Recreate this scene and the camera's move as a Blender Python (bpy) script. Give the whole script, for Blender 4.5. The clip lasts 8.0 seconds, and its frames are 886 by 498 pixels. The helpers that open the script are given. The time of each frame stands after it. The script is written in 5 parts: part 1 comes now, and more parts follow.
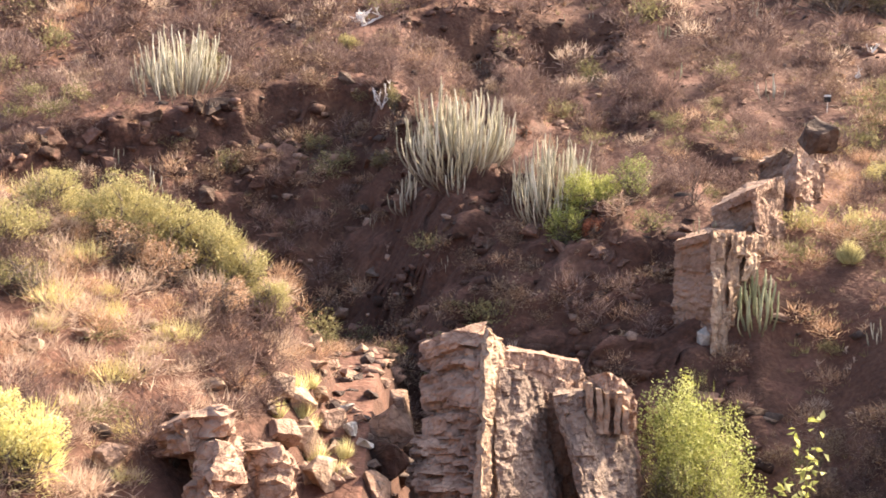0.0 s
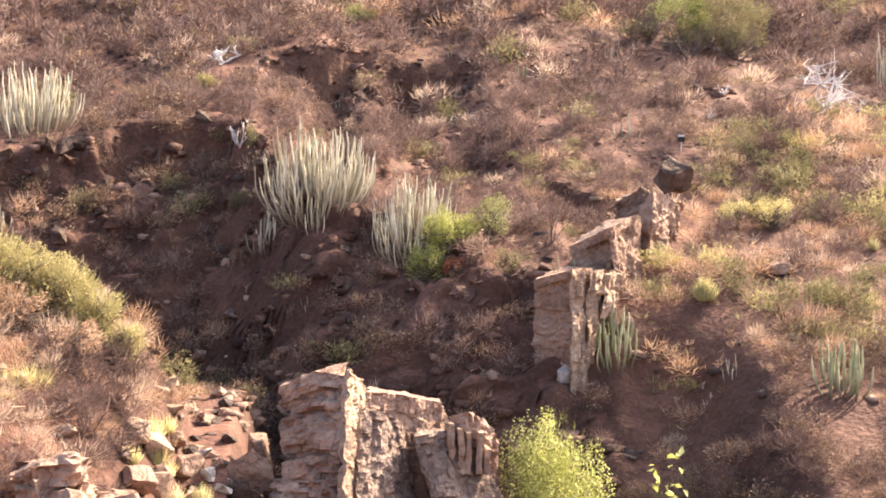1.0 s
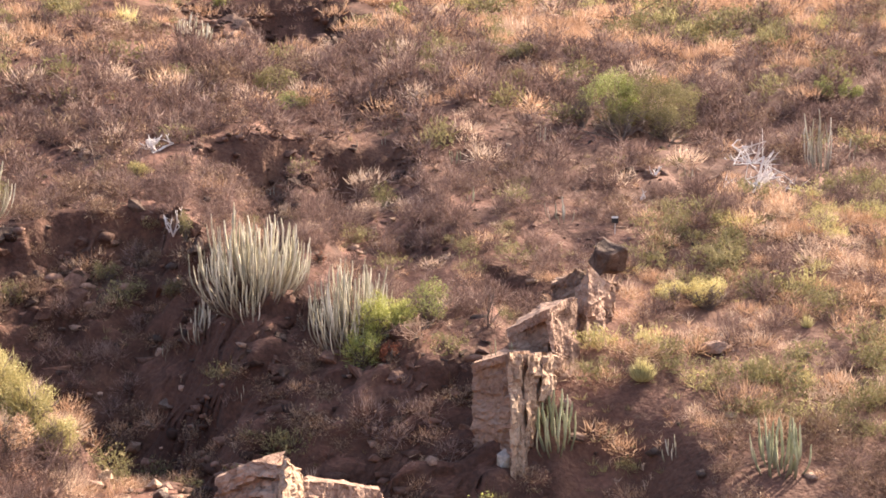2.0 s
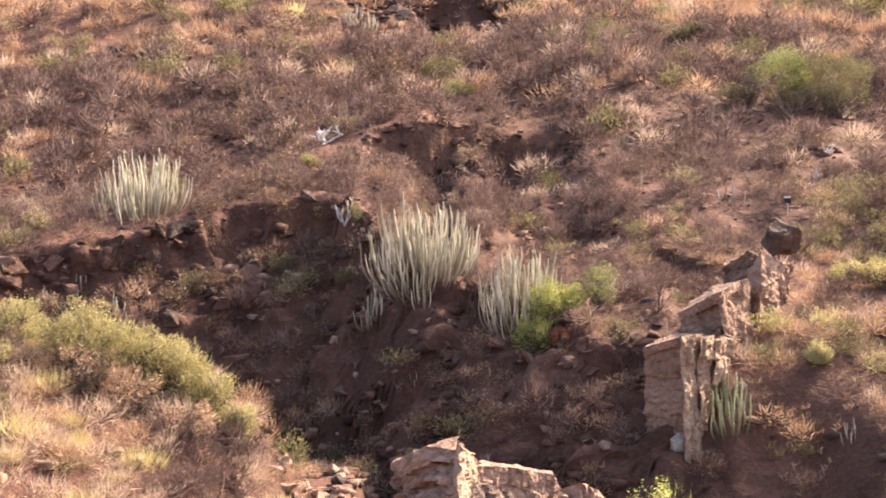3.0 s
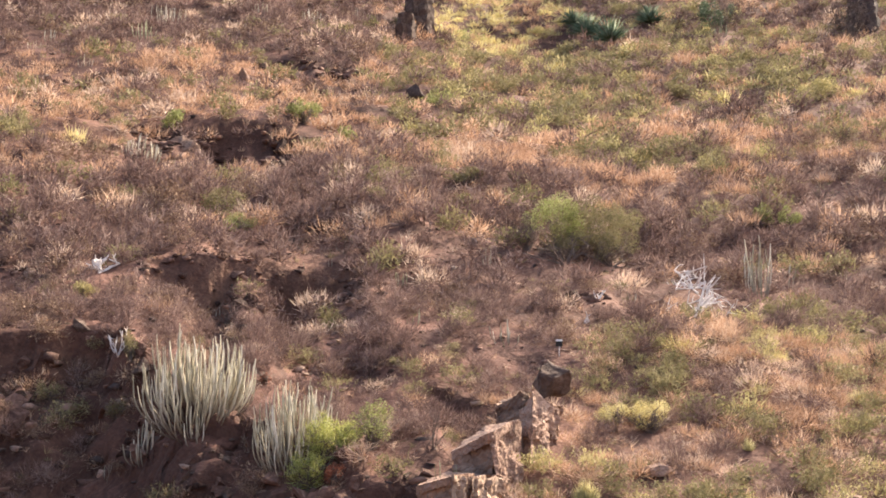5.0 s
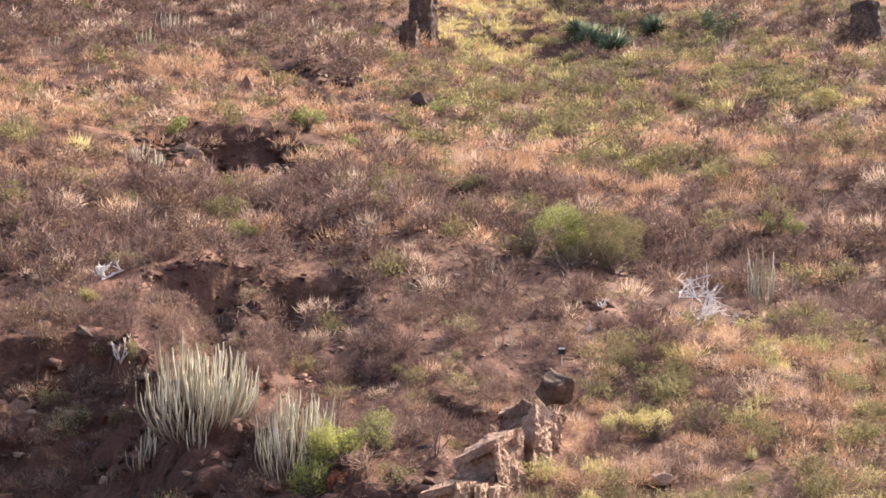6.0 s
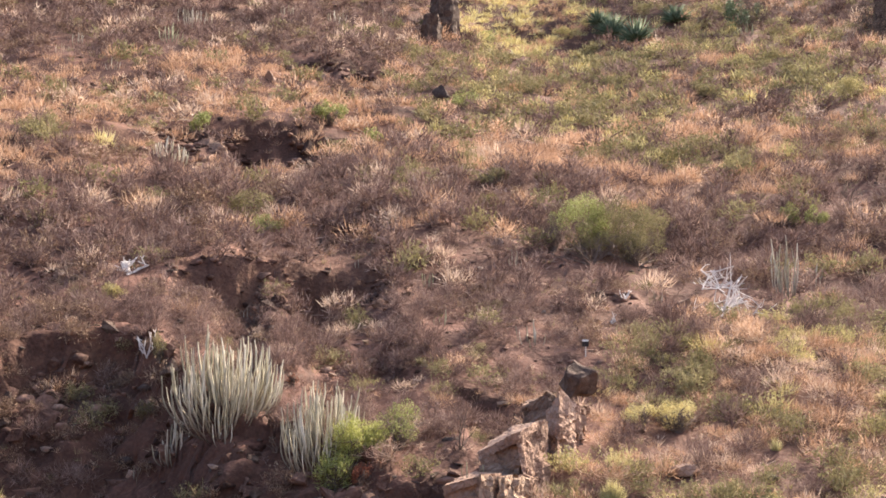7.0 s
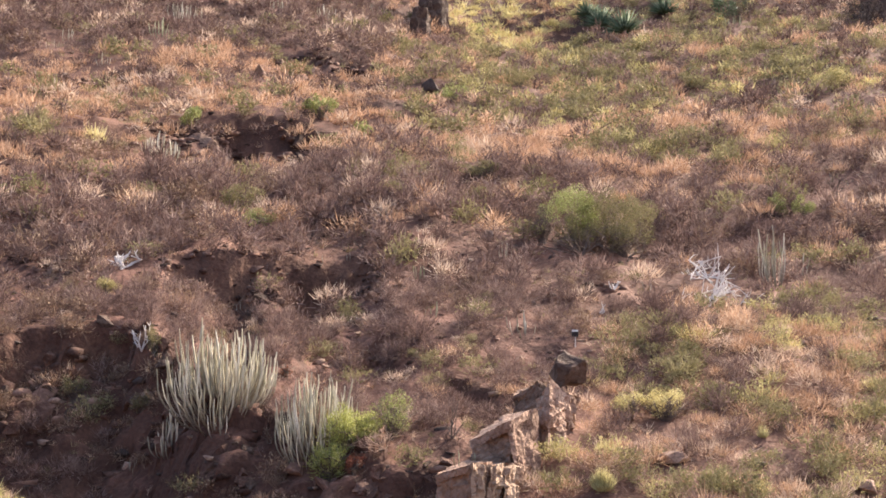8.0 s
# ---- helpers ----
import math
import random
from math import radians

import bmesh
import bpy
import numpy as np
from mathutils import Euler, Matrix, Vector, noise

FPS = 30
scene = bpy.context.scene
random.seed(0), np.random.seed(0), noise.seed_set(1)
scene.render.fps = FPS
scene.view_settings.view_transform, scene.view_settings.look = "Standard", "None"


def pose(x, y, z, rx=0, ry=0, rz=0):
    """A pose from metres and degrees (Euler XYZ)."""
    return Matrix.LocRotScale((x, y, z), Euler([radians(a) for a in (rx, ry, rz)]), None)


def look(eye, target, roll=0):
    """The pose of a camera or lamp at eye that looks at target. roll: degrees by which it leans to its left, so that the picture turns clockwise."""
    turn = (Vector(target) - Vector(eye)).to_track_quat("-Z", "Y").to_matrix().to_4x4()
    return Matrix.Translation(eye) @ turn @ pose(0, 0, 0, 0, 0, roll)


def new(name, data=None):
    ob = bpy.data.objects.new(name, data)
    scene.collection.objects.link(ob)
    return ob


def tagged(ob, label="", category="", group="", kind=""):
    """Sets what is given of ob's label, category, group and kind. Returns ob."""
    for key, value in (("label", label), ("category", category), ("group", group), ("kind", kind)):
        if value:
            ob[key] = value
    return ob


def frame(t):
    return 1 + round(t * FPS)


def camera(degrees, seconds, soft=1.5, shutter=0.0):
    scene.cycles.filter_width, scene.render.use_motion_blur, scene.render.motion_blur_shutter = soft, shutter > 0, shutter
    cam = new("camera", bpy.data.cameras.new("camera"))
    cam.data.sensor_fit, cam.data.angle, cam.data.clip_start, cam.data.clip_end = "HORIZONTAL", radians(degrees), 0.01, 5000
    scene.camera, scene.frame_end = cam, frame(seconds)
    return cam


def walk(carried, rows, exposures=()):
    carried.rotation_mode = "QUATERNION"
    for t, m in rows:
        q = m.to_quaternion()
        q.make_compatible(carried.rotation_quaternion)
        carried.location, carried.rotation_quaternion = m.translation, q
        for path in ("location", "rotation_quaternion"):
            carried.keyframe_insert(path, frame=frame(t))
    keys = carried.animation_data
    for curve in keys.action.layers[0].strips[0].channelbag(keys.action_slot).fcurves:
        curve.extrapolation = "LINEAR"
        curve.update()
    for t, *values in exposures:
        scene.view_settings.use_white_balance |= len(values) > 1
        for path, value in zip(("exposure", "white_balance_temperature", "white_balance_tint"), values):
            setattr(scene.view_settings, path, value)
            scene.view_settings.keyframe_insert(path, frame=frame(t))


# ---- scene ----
cam = camera(34.0, 8.0, soft=1.65, shutter=0.2)
EYE = 5.0
ROWS = [
    (0.0, 0.0, 0.0, 0.0, 87.0, -0.999, 0.052),
    (0.5, 0.003, 0.057, -0.003, 87.452, -1.024, -2.635),
    (1.0, 0.017, 0.177, -0.004, 88.651, -0.83, -5.463),
    (1.2, 0.027, 0.237, -0.003, 89.33, -0.597, -6.582),
    (1.75, 0.03, 0.25, 0.004, 91.3, 0.0, -8.3),
    (2.3, 0.028, 0.233, 0.009, 92.295, 0.536, -6.807),
    (2.5, 0.021, 0.218, 0.009, 92.233, 0.721, -5.541),
    (3.0, 0.004, 0.158, 0.004, 91.502, 1.118, -1.306),
    (3.5, 0.0, 0.05, 0.0, 91.214, 1.161, 0.608),
    (4.0, 0.011, 0.23, 0.013, 92.935, 0.897, -2.463),
    (4.5, 0.02, 0.165, 0.016, 95.365, 0.393, -6.95),
    (5.0, -0.004, -0.021, -0.003, 96.807, -0.051, -10.124),
    (5.2, -0.02, -0.106, -0.013, 97.048, -0.329, -10.56),
    (5.75, -0.012, -0.06, -0.008, 97.15, -0.3, -10.35),
    (6.5, -0.003, -0.016, -0.002, 96.953, -0.112, -9.351),
    (7.0, -0.021, -0.134, -0.016, 96.836, 0.037, -9.068),
    (7.5, -0.054, -0.333, -0.04, 96.691, 0.261, -9.156),
    (8.0, -0.093, -0.56, -0.065, 96.528, 0.496, -9.387),
]
walk(cam, [(t, pose(x, y, EYE + z, rx, ry, rz)) for t, x, y, z, rx, ry, rz in ROWS],
     exposures=[(0.0, 1.86, 7000, 10), (1.0, 2.0, 7000, 12), (2.5, 1.68, 7050, 15), (3.5, 1.70, 6950, 13), (4.5, 1.62, 6850, 11), (6.5, 1.53, 6600, 11), (8.0, 1.46, 6500, 11)])

# ---- light: a clear sky, the sun over the hillside from the right ----
SUN_TO = Vector((0.66, 0.40, 0.64)).normalized()
world = bpy.data.worlds.new("sky")
scene.world = world
world.use_nodes = True
wn = world.node_tree.nodes
sky = wn.new("ShaderNodeTexSky")
sky.sky_type, sky.sun_disc = "NISHITA", False
sky.sun_elevation = math.asin(SUN_TO.z)
sky.sun_rotation = math.atan2(SUN_TO.x, SUN_TO.y)
sky.air_density, sky.dust_density = 0.8, 4.0
wn["Background"].inputs["Strength"].default_value = 0.16
world.node_tree.links.new(sky.outputs["Color"], wn["Background"].inputs["Color"])
sun = new("sun", bpy.data.lights.new("sun", "SUN"))
sun.data.energy, sun.data.angle, sun.data.color = 5.0, radians(0.6), (1.0, 0.86, 0.70)
sun.matrix_world = look(SUN_TO * 100, (0, 0, 0))

# ---- the lie of the land ----
LATTICE = np.random.RandomState(7).rand(256, 256)


def value_noise(x, y):
    xi, yi = np.floor(x).astype(int), np.floor(y).astype(int)
    u, v = x - xi, y - yi
    u, v = u * u * (3 - 2 * u), v * v * (3 - 2 * v)
    a, b = LATTICE[xi % 256, yi % 256], LATTICE[(xi + 1) % 256, yi % 256]
    c, d = LATTICE[xi % 256, (yi + 1) % 256], LATTICE[(xi + 1) % 256, (yi + 1) % 256]
    return (a * (1 - u) + b * u) * (1 - v) + (c * (1 - u) + d * u) * v - 0.5


def fbm(x, y, octaves=4):
    return sum(value_noise(x * 2 ** k + 17 * k, y * 2 ** k + 31 * k) * 0.5 ** k for k in range(octaves))


def ramp(v, lo, hi):
    s = np.clip((v - lo) / (hi - lo), 0, 1)
    return s * s * (3 - 2 * s)


# the brow of the hollow: distance ahead for each place across
BROW_X = (-30, -11, -5.5, -2.7, -1.3, 0.0, 1.7, 3.7, 5.4, 9)
BROW_Y = (34, 35, 37, 38, 37, 33.6, 31.8, 30.2, 29.2, 28)
# banks cut into the slope: x, y, half length, height
BANKS = ((2.0, 44.2, 3.3, 3.2), (1.6, 64.2, 4.3, 3.4), (6.7, 81.2, 3.2, 1.9), (6.8, 76.8, 3.4, 2.1), (-5.2, 76.6, 3.0, 1.2), (3.7, 75.5, 1.0, 0.6),
         (-3.2, 61.6, 2.5, 0.9), (-5.7, 45.3, 1.4, 0.9), (4.0, 37.6, 1.2, 0.45), (4.5, 49.0, 2.2, 0.9), (-2.0, 50.9, 1.2, 0.5), (-9.9, 57.9, 2.5, 0.8),
         (6.6, 34.2, 1.1, 1.5), (12.5, 41.0, 1.6, 0.5))


def hillside(x, y):
    z = np.interp(y, (-80, 10, 20, 26, 30, 38, 50, 65, 80, 100, 130, 200, 600), (-12, -9, -5.2, -2.8, -1.0, 2.6, 7.2, 13.2, 20.0, 30.0, 47.0, 85.0, 240.0))
    z = z + 0.10 * np.minimum(x, 0) * (1 - 0.6 * ramp(y, 38, 60))
    gully = 0.215 * y
    deep = ramp(y, 62, 105)
    z = z - 4.0 * deep * np.exp(-((x - gully) / 9.0) ** 2) + 0.10 * np.maximum(x - gully - 5, 0) * ramp(y, 50, 90)
    return z + 0.1 * np.maximum(x - 17, 0) * ramp(y, 36, 50) * (1 - ramp(y, 50, 90))


def ground_height(x, y):
    x, y = np.asarray(x, float), np.asarray(y, float)
    rough = 0.9 * fbm(x / 7, y / 7, 3) + 0.28 * fbm(x / 1.7 + 9, y / 1.7, 3)
    fine = 0.10 * fbm(x / 0.45, y / 0.45 + 5, 2)
    hill = hillside(x, y)
    for bx, by, half, tall in BANKS:
        across = np.clip(1 - ((x - bx) / half) ** 2, 0, 1) * np.clip(0.95 + 1.3 * fbm(x / 1.1 + by, y * 0 + bx, 2), 0.3, 1.4)
        edge = by + 0.7 * fbm(x / 0.9 + by, y / 0.5, 3) + 0.10 * (x - bx)
        front = edge - y
        hill = hill - 0.44 * tall * across * np.where(front > 0, np.exp(-np.maximum(front - 0.1, 0) / (2.4 * tall + 0.8)), np.clip(1 + front / (0.55 if by < 55 else 1.1), 0, 1))
    # the hollow below its brow
    brow = np.interp(x, BROW_X, BROW_Y)
    brow = brow + (0.9 * fbm(x / 1.3, x * 0 + 0.5, 3) + 0.8 * fbm(x / 0.9 + 4, y / 0.5, 3)) * np.exp(-np.maximum(brow - y - 0.4, 0) / 0.9)
    front = brow - y
    lip = np.interp(x, (-12, -8, -1.5, 0.5, 5), (0.6, 0.7, 0.8, 0.5, 0.4))
    wall = hillside(x, brow) - lip * np.clip(front / 0.8, 0, 1) - np.maximum(front, 0) * np.interp(x, (-10, -2, 0, 5), (1.25, 1.25, 1.0, 0.9))
    wall = wall + (0.9 * np.abs(fbm(x / 1.5 + 3, y / 1.1, 3)) + 0.45 * np.abs(fbm(x / 0.7 + 8, y / 0.5, 2))) * ramp(front, 0.3, 1.5)
    bed = np.interp(y, (-80, 14, 18, 22, 25, 27.5, 29.5, 36), (-14, -7, -5.2, -4.1, -3.7, -3.5, -4.3, -4.0)) + np.maximum(-6 - x, 0) * 0.05
    pit = 1.7 * ramp(x, -1.1, -0.5) * (1 - ramp(y, 25.3, 28.6)) * (1 - ramp(x, 6.6, 8.6))
    hill, bed = hill - pit, bed - 2.4 * ramp(x, -1.15, -0.45) * (1 - ramp(y, 27.0, 31.0))
    hollow = np.maximum(wall, bed)
    inside = 1 - ramp(x, 5.5, 6.1)
    z = np.where(front > 0, hill * (1 - inside) + np.minimum(hollow, hill + 0.3) * inside, hill)
    # the spur in front of the stream bed
    crest = np.interp(x, (-60, -14, -7.6, -5.6, -3.6, -2.7, -2.1, -1.5, 0), (9, 1.2, -0.35, -0.85, -1.55, -2.15, -2.9, -4.4, -9))
    spur_y = 24.5
    spur = crest - np.where(y < spur_y, 0.40 * (spur_y - y), 0.75 * (y - spur_y))
    z = np.maximum(z, spur)
    # the bank on which one stands, and the valley side behind
    near = np.interp(y, (-400, -60, -4, 4, 10, 16, 20), (45, 5, -1.5, -1.6, -3.3, -6.2, -12))
    wild = ramp(np.abs(y - 2), 4, 9)
    return EYE + np.maximum(z + (rough + fine) * ramp(y, 8, 16) * (0.45 + 0.55 * ramp(y, 26, 34)) * (1 + ramp(y, 70, 110)), near + 0.3 * rough * wild)


def steps(*stretches):
    out = [stretches[0][0]]
    for lo, hi, width in stretches:
        count = max(1, round((hi - lo) / width))
        out += [lo + (hi - lo) * (k + 1) / count for k in range(count)]
    return np.array(out)


# ---- materials ----
def material(name, stops, scale=1.0, fine=18.0, rough=0.9, bump=0.3, bump_scale=30.0, island=0.0, rocky=None, through_light=0.0, stretch=(1, 1, 1), per_object=0.0, patches=None, cracks=None, foot=None):
    """A surface whose colour runs over stops by a coarse and a fine noise. rocky: the stops of its steep places, rock
    colour with overhang shade put in. island: spread from piece to piece.
    """
    mat = bpy.data.materials.new(name)
    mat.use_nodes = True
    n, link = mat.node_tree.nodes, mat.node_tree.links.new
    bsdf = n["Principled BSDF"]
    place = n.new("ShaderNodeTexCoord")
    mapped = n.new("ShaderNodeMapping")
    mapped.inputs["Scale"].default_value = stretch
    link(place.outputs["Object"], mapped.inputs["Vector"])

    def noise_tex(size, detail, distort=0.0):
        tex = n.new("ShaderNodeTexNoise")
        tex.inputs["Scale"].default_value, tex.inputs["Detail"].default_value, tex.inputs["Distortion"].default_value = size, detail, distort
        link(mapped.outputs["Vector"], tex.inputs["Vector"])
        return tex.outputs["Fac"]

    def maths(op, a, b, clamp=False):
        m = n.new("ShaderNodeMath")
        m.operation, m.use_clamp = op, clamp
        for socket, v in zip(m.inputs, (a, b)):
            if isinstance(v, (int, float)):
                socket.default_value = v
            else:
                link(v, socket)
        return m.outputs[0]

    def colours(fac, list_of):
        r = n.new("ShaderNodeValToRGB")
        while len(r.color_ramp.elements) < len(list_of):
            r.color_ramp.elements.new(0.5)
        for k, (e, c) in enumerate(zip(r.color_ramp.elements, list_of)):
            e.position, e.color = 0.27 + 0.46 * k / max(1, len(list_of) - 1), (*c, 1)
        link(fac, r.inputs["Fac"])
        return r.outputs["Color"]

    fac = maths("ADD", maths("MULTIPLY", noise_tex(scale, 4, 0.4), 0.6), maths("MULTIPLY", noise_tex(fine, 6), 0.4))
    if island or per_object:
        if island:
            geo = n.new("ShaderNodeNewGeometry")
            source = geo.outputs["Random Per Island"]
        else:
            info = n.new("ShaderNodeObjectInfo")
            source = info.outputs["Random"]
        fac = maths("ADD", fac, maths("MULTIPLY", maths("SUBTRACT", source, 0.5), island or per_object), True)
    colour = colours(fac, stops)
    # steep places take the rocky stops, which also paint in the overhangs' shade
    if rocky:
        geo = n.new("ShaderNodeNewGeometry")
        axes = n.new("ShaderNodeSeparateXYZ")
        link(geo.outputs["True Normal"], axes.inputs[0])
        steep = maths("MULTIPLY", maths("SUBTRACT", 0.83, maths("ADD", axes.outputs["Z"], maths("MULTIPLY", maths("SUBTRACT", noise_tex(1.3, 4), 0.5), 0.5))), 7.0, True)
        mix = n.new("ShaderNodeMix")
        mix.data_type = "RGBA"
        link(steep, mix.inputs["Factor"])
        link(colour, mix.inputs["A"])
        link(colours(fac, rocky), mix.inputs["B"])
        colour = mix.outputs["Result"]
    if patches:
        mix = n.new("ShaderNodeMix")
        mix.data_type = "RGBA"
        link(maths("MULTIPLY", maths("SUBTRACT", maths("ADD", maths("MULTIPLY", noise_tex(0.11, 3, 0.6), 0.7), maths("MULTIPLY", noise_tex(2.5, 5), 0.3)), 0.51), 7.0, True), mix.inputs["Factor"])
        link(colour, mix.inputs["A"])
        link(colours(fac, patches), mix.inputs["B"])
        colour = mix.outputs["Result"]
    # darkens towards the foot: woody grey plus the clump's inner shade as colour
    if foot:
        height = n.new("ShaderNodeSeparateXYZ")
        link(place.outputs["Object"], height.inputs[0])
        woody_shade = n.new("ShaderNodeMix")
        woody_shade.data_type = "RGBA"
        link(maths("SUBTRACT", 1.0, maths("MULTIPLY", height.outputs["Z"], 1.7), True), woody_shade.inputs["Factor"])
        link(colour, woody_shade.inputs["A"])
        woody_shade.inputs["B"].default_value = (*foot, 1)
        colour = woody_shade.outputs["Result"]
    split = None
    if cracks:
        scaled = n.new("ShaderNodeMapping")
        scaled.inputs["Scale"].default_value = cracks
        bent = n.new("ShaderNodeTexNoise")
        bent.inputs["Scale"].default_value = 2.0
        link(place.outputs["Object"], bent.inputs["Vector"])
        moved = n.new("ShaderNodeMix")
        moved.data_type, moved.blend_type = "RGBA", "ADD"
        moved.inputs["Factor"].default_value = 0.5
        link(place.outputs["Object"], moved.inputs["A"])
        link(bent.outputs["Color"], moved.inputs["B"])
        link(moved.outputs["Result"], scaled.inputs["Vector"])
        cells = n.new("ShaderNodeTexVoronoi")
        cells.feature = "DISTANCE_TO_EDGE"
        cells.inputs["Scale"].default_value = 1.0
        link(scaled.outputs["Vector"], cells.inputs["Vector"])
        split = maths("MULTIPLY", cells.outputs["Distance"], 50.0, True)
        dark = n.new("ShaderNodeMix")
        dark.data_type, dark.blend_type = "RGBA", "MULTIPLY"
        link(maths("MULTIPLY", maths("MULTIPLY", maths("SUBTRACT", 1.0, split), noise_tex(1.7, 3)), 1.0), dark.inputs["Factor"])
        link(colour, dark.inputs["A"])
        dark.inputs["B"].default_value = (0.22, 0.18, 0.16, 1)
        colour = dark.outputs["Result"]
    link(colour, bsdf.inputs["Base Color"])
    bsdf.inputs["Roughness"].default_value = rough
    bsdf.inputs["Specular IOR Level"].default_value = 0.25
    if bump:
        b = n.new("ShaderNodeBump")
        b.inputs["Strength"].default_value, b.inputs["Distance"].default_value = bump, 0.06
        grain = noise_tex(bump_scale, 8, 0.3)
        link(maths("ADD", grain, maths("MULTIPLY", split, 0.2)) if cracks else grain, b.inputs["Height"])
        link(b.outputs["Normal"], bsdf.inputs["Normal"])
    if through_light:
        leaf = n.new("ShaderNodeBsdfTranslucent")
        link(colour, leaf.inputs["Color"])
        both = n.new("ShaderNodeMixShader")
        both.inputs[0].default_value = through_light
        link(bsdf.outputs[0], both.inputs[1])
        link(leaf.outputs[0], both.inputs[2])
        link(both.outputs[0], n["Material Output"].inputs["Surface"])
    return mat


# rocky: dark basalt soil, darkened further for the shade under brow and banks
EARTH = material("earth", ((0.042, 0.019, 0.013), (0.086, 0.040, 0.028), (0.142, 0.068, 0.048), (0.225, 0.120, 0.084)), 0.5, 11, bump=1.0, bump_scale=8,
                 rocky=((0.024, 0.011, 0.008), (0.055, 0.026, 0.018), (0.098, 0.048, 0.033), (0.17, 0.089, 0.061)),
                 patches=((0.050, 0.024, 0.016), (0.095, 0.047, 0.031), (0.16, 0.083, 0.053), (0.25, 0.14, 0.088)))
BASALT = material("basalt", ((0.10, 0.058, 0.042), (0.24, 0.150, 0.110), (0.36, 0.242, 0.180), (0.50, 0.365, 0.275)), 1.4, 9, bump=1.0, bump_scale=14, cracks=(1.6, 1.6, 4.5))
GREY_ROCK = material("grey_rock", ((0.062, 0.042, 0.032), (0.150, 0.105, 0.083), (0.235, 0.172, 0.138), (0.35, 0.27, 0.218)), 1.6, 10, bump=1.0, bump_scale=16, cracks=(2.6, 2.6, 1.1))
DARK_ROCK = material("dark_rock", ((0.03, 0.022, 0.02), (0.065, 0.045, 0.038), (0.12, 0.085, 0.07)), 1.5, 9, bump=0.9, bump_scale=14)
TAN_ROCK = material("tan_rock", ((0.18, 0.115, 0.078), (0.34, 0.235, 0.165), (0.50, 0.38, 0.28)), 1.5, 10, bump=0.9, bump_scale=15, cracks=(5.0, 5.0, 1.3))
PALE_STONE = material("pale_stone", ((0.13, 0.118, 0.108), (0.31, 0.288, 0.265), (0.60, 0.565, 0.52)), 3, 14, bump=0.4)
# foot: old grey-brown stem, with the shade between the stems painted in
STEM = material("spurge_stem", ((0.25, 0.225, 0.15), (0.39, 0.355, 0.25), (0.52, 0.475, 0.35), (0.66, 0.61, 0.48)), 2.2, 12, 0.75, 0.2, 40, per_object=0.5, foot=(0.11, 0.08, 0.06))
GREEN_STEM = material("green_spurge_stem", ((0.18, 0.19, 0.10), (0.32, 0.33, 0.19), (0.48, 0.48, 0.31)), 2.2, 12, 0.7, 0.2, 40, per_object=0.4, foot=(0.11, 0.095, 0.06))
DRY_TWIG = material("dry_twig", ((0.075, 0.046, 0.042), (0.135, 0.085, 0.074), (0.215, 0.145, 0.122), (0.34, 0.245, 0.205)), 0.45, 3, 0.95, 0, island=0.35, through_light=0.22)
TAN_TWIG = material("tan_twig", ((0.36, 0.25, 0.185), (0.54, 0.405, 0.305), (0.72, 0.585, 0.46)), 0.6, 3, 0.95, 0, island=0.4, through_light=0.3)
STRAW = material("straw", ((0.32, 0.19, 0.115), (0.48, 0.305, 0.195), (0.64, 0.445, 0.305)), 0.25, 2, 0.95, 0, island=0.4, through_light=0.25)
PALE_STRAW = material("pale_straw", ((0.42, 0.34, 0.13), (0.60, 0.52, 0.24), (0.72, 0.66, 0.38)), 1, 4, 0.9, 0, island=0.4, through_light=0.3)
OLIVE = material("olive_leaf", ((0.12, 0.107, 0.05), (0.175, 0.155, 0.075), (0.26, 0.225, 0.115), (0.36, 0.305, 0.175)), 0.5, 4, 0.85, 0, island=0.28, through_light=0.3)
LIME = material("lime_leaf", ((0.24, 0.255, 0.065), (0.40, 0.41, 0.13), (0.54, 0.54, 0.24)), 1.2, 6, 0.8, 0, island=0.5, through_light=0.4)
FRESH = material("fresh_leaf", ((0.15, 0.165, 0.055), (0.26, 0.28, 0.10), (0.40, 0.415, 0.18)), 1.2, 6, 0.8, 0, island=0.5, through_light=0.35)
YELLOWING = material("yellowing_leaf", ((0.25, 0.22, 0.095), (0.39, 0.345, 0.16), (0.56, 0.485, 0.25)), 0.9, 5, 0.85, 0, island=0.35, through_light=0.3)
DEEP_GREEN = material("deep_green_blade", ((0.05, 0.08, 0.04), (0.10, 0.145, 0.075), (0.19, 0.24, 0.14)), 0.8, 4, 0.6, 0, island=0.4, through_light=0.15)
RUST = material("rust_leaf", ((0.15, 0.05, 0.03), (0.26, 0.09, 0.05), (0.36, 0.15, 0.08)), 2, 8, 0.9, 0, island=0.4)
DEAD_WOOD = material("bleached_wood", ((0.5, 0.46, 0.43), (0.70, 0.66, 0.62), (0.85, 0.82, 0.78)), 2, 20, 0.9, 0.3, 60)
BARK = material("bark", ((0.07, 0.05, 0.04), (0.14, 0.105, 0.085), (0.23, 0.18, 0.145)), 3, 20, 0.95, 0.4, 50)
BOULDER = material("brown_boulder", ((0.024, 0.015, 0.011), (0.058, 0.036, 0.027), (0.115, 0.076, 0.057), (0.21, 0.15, 0.115)), 2.2, 8, bump=1.0, bump_scale=9)
DYKE_SIDE = material("layered_brown_rock", ((0.07, 0.043, 0.031), (0.18, 0.112, 0.08), (0.29, 0.187, 0.135), (0.40, 0.275, 0.20)), 1.3, 9, bump=1.0, bump_scale=12, cracks=(0.8, 0.8, 4.5))
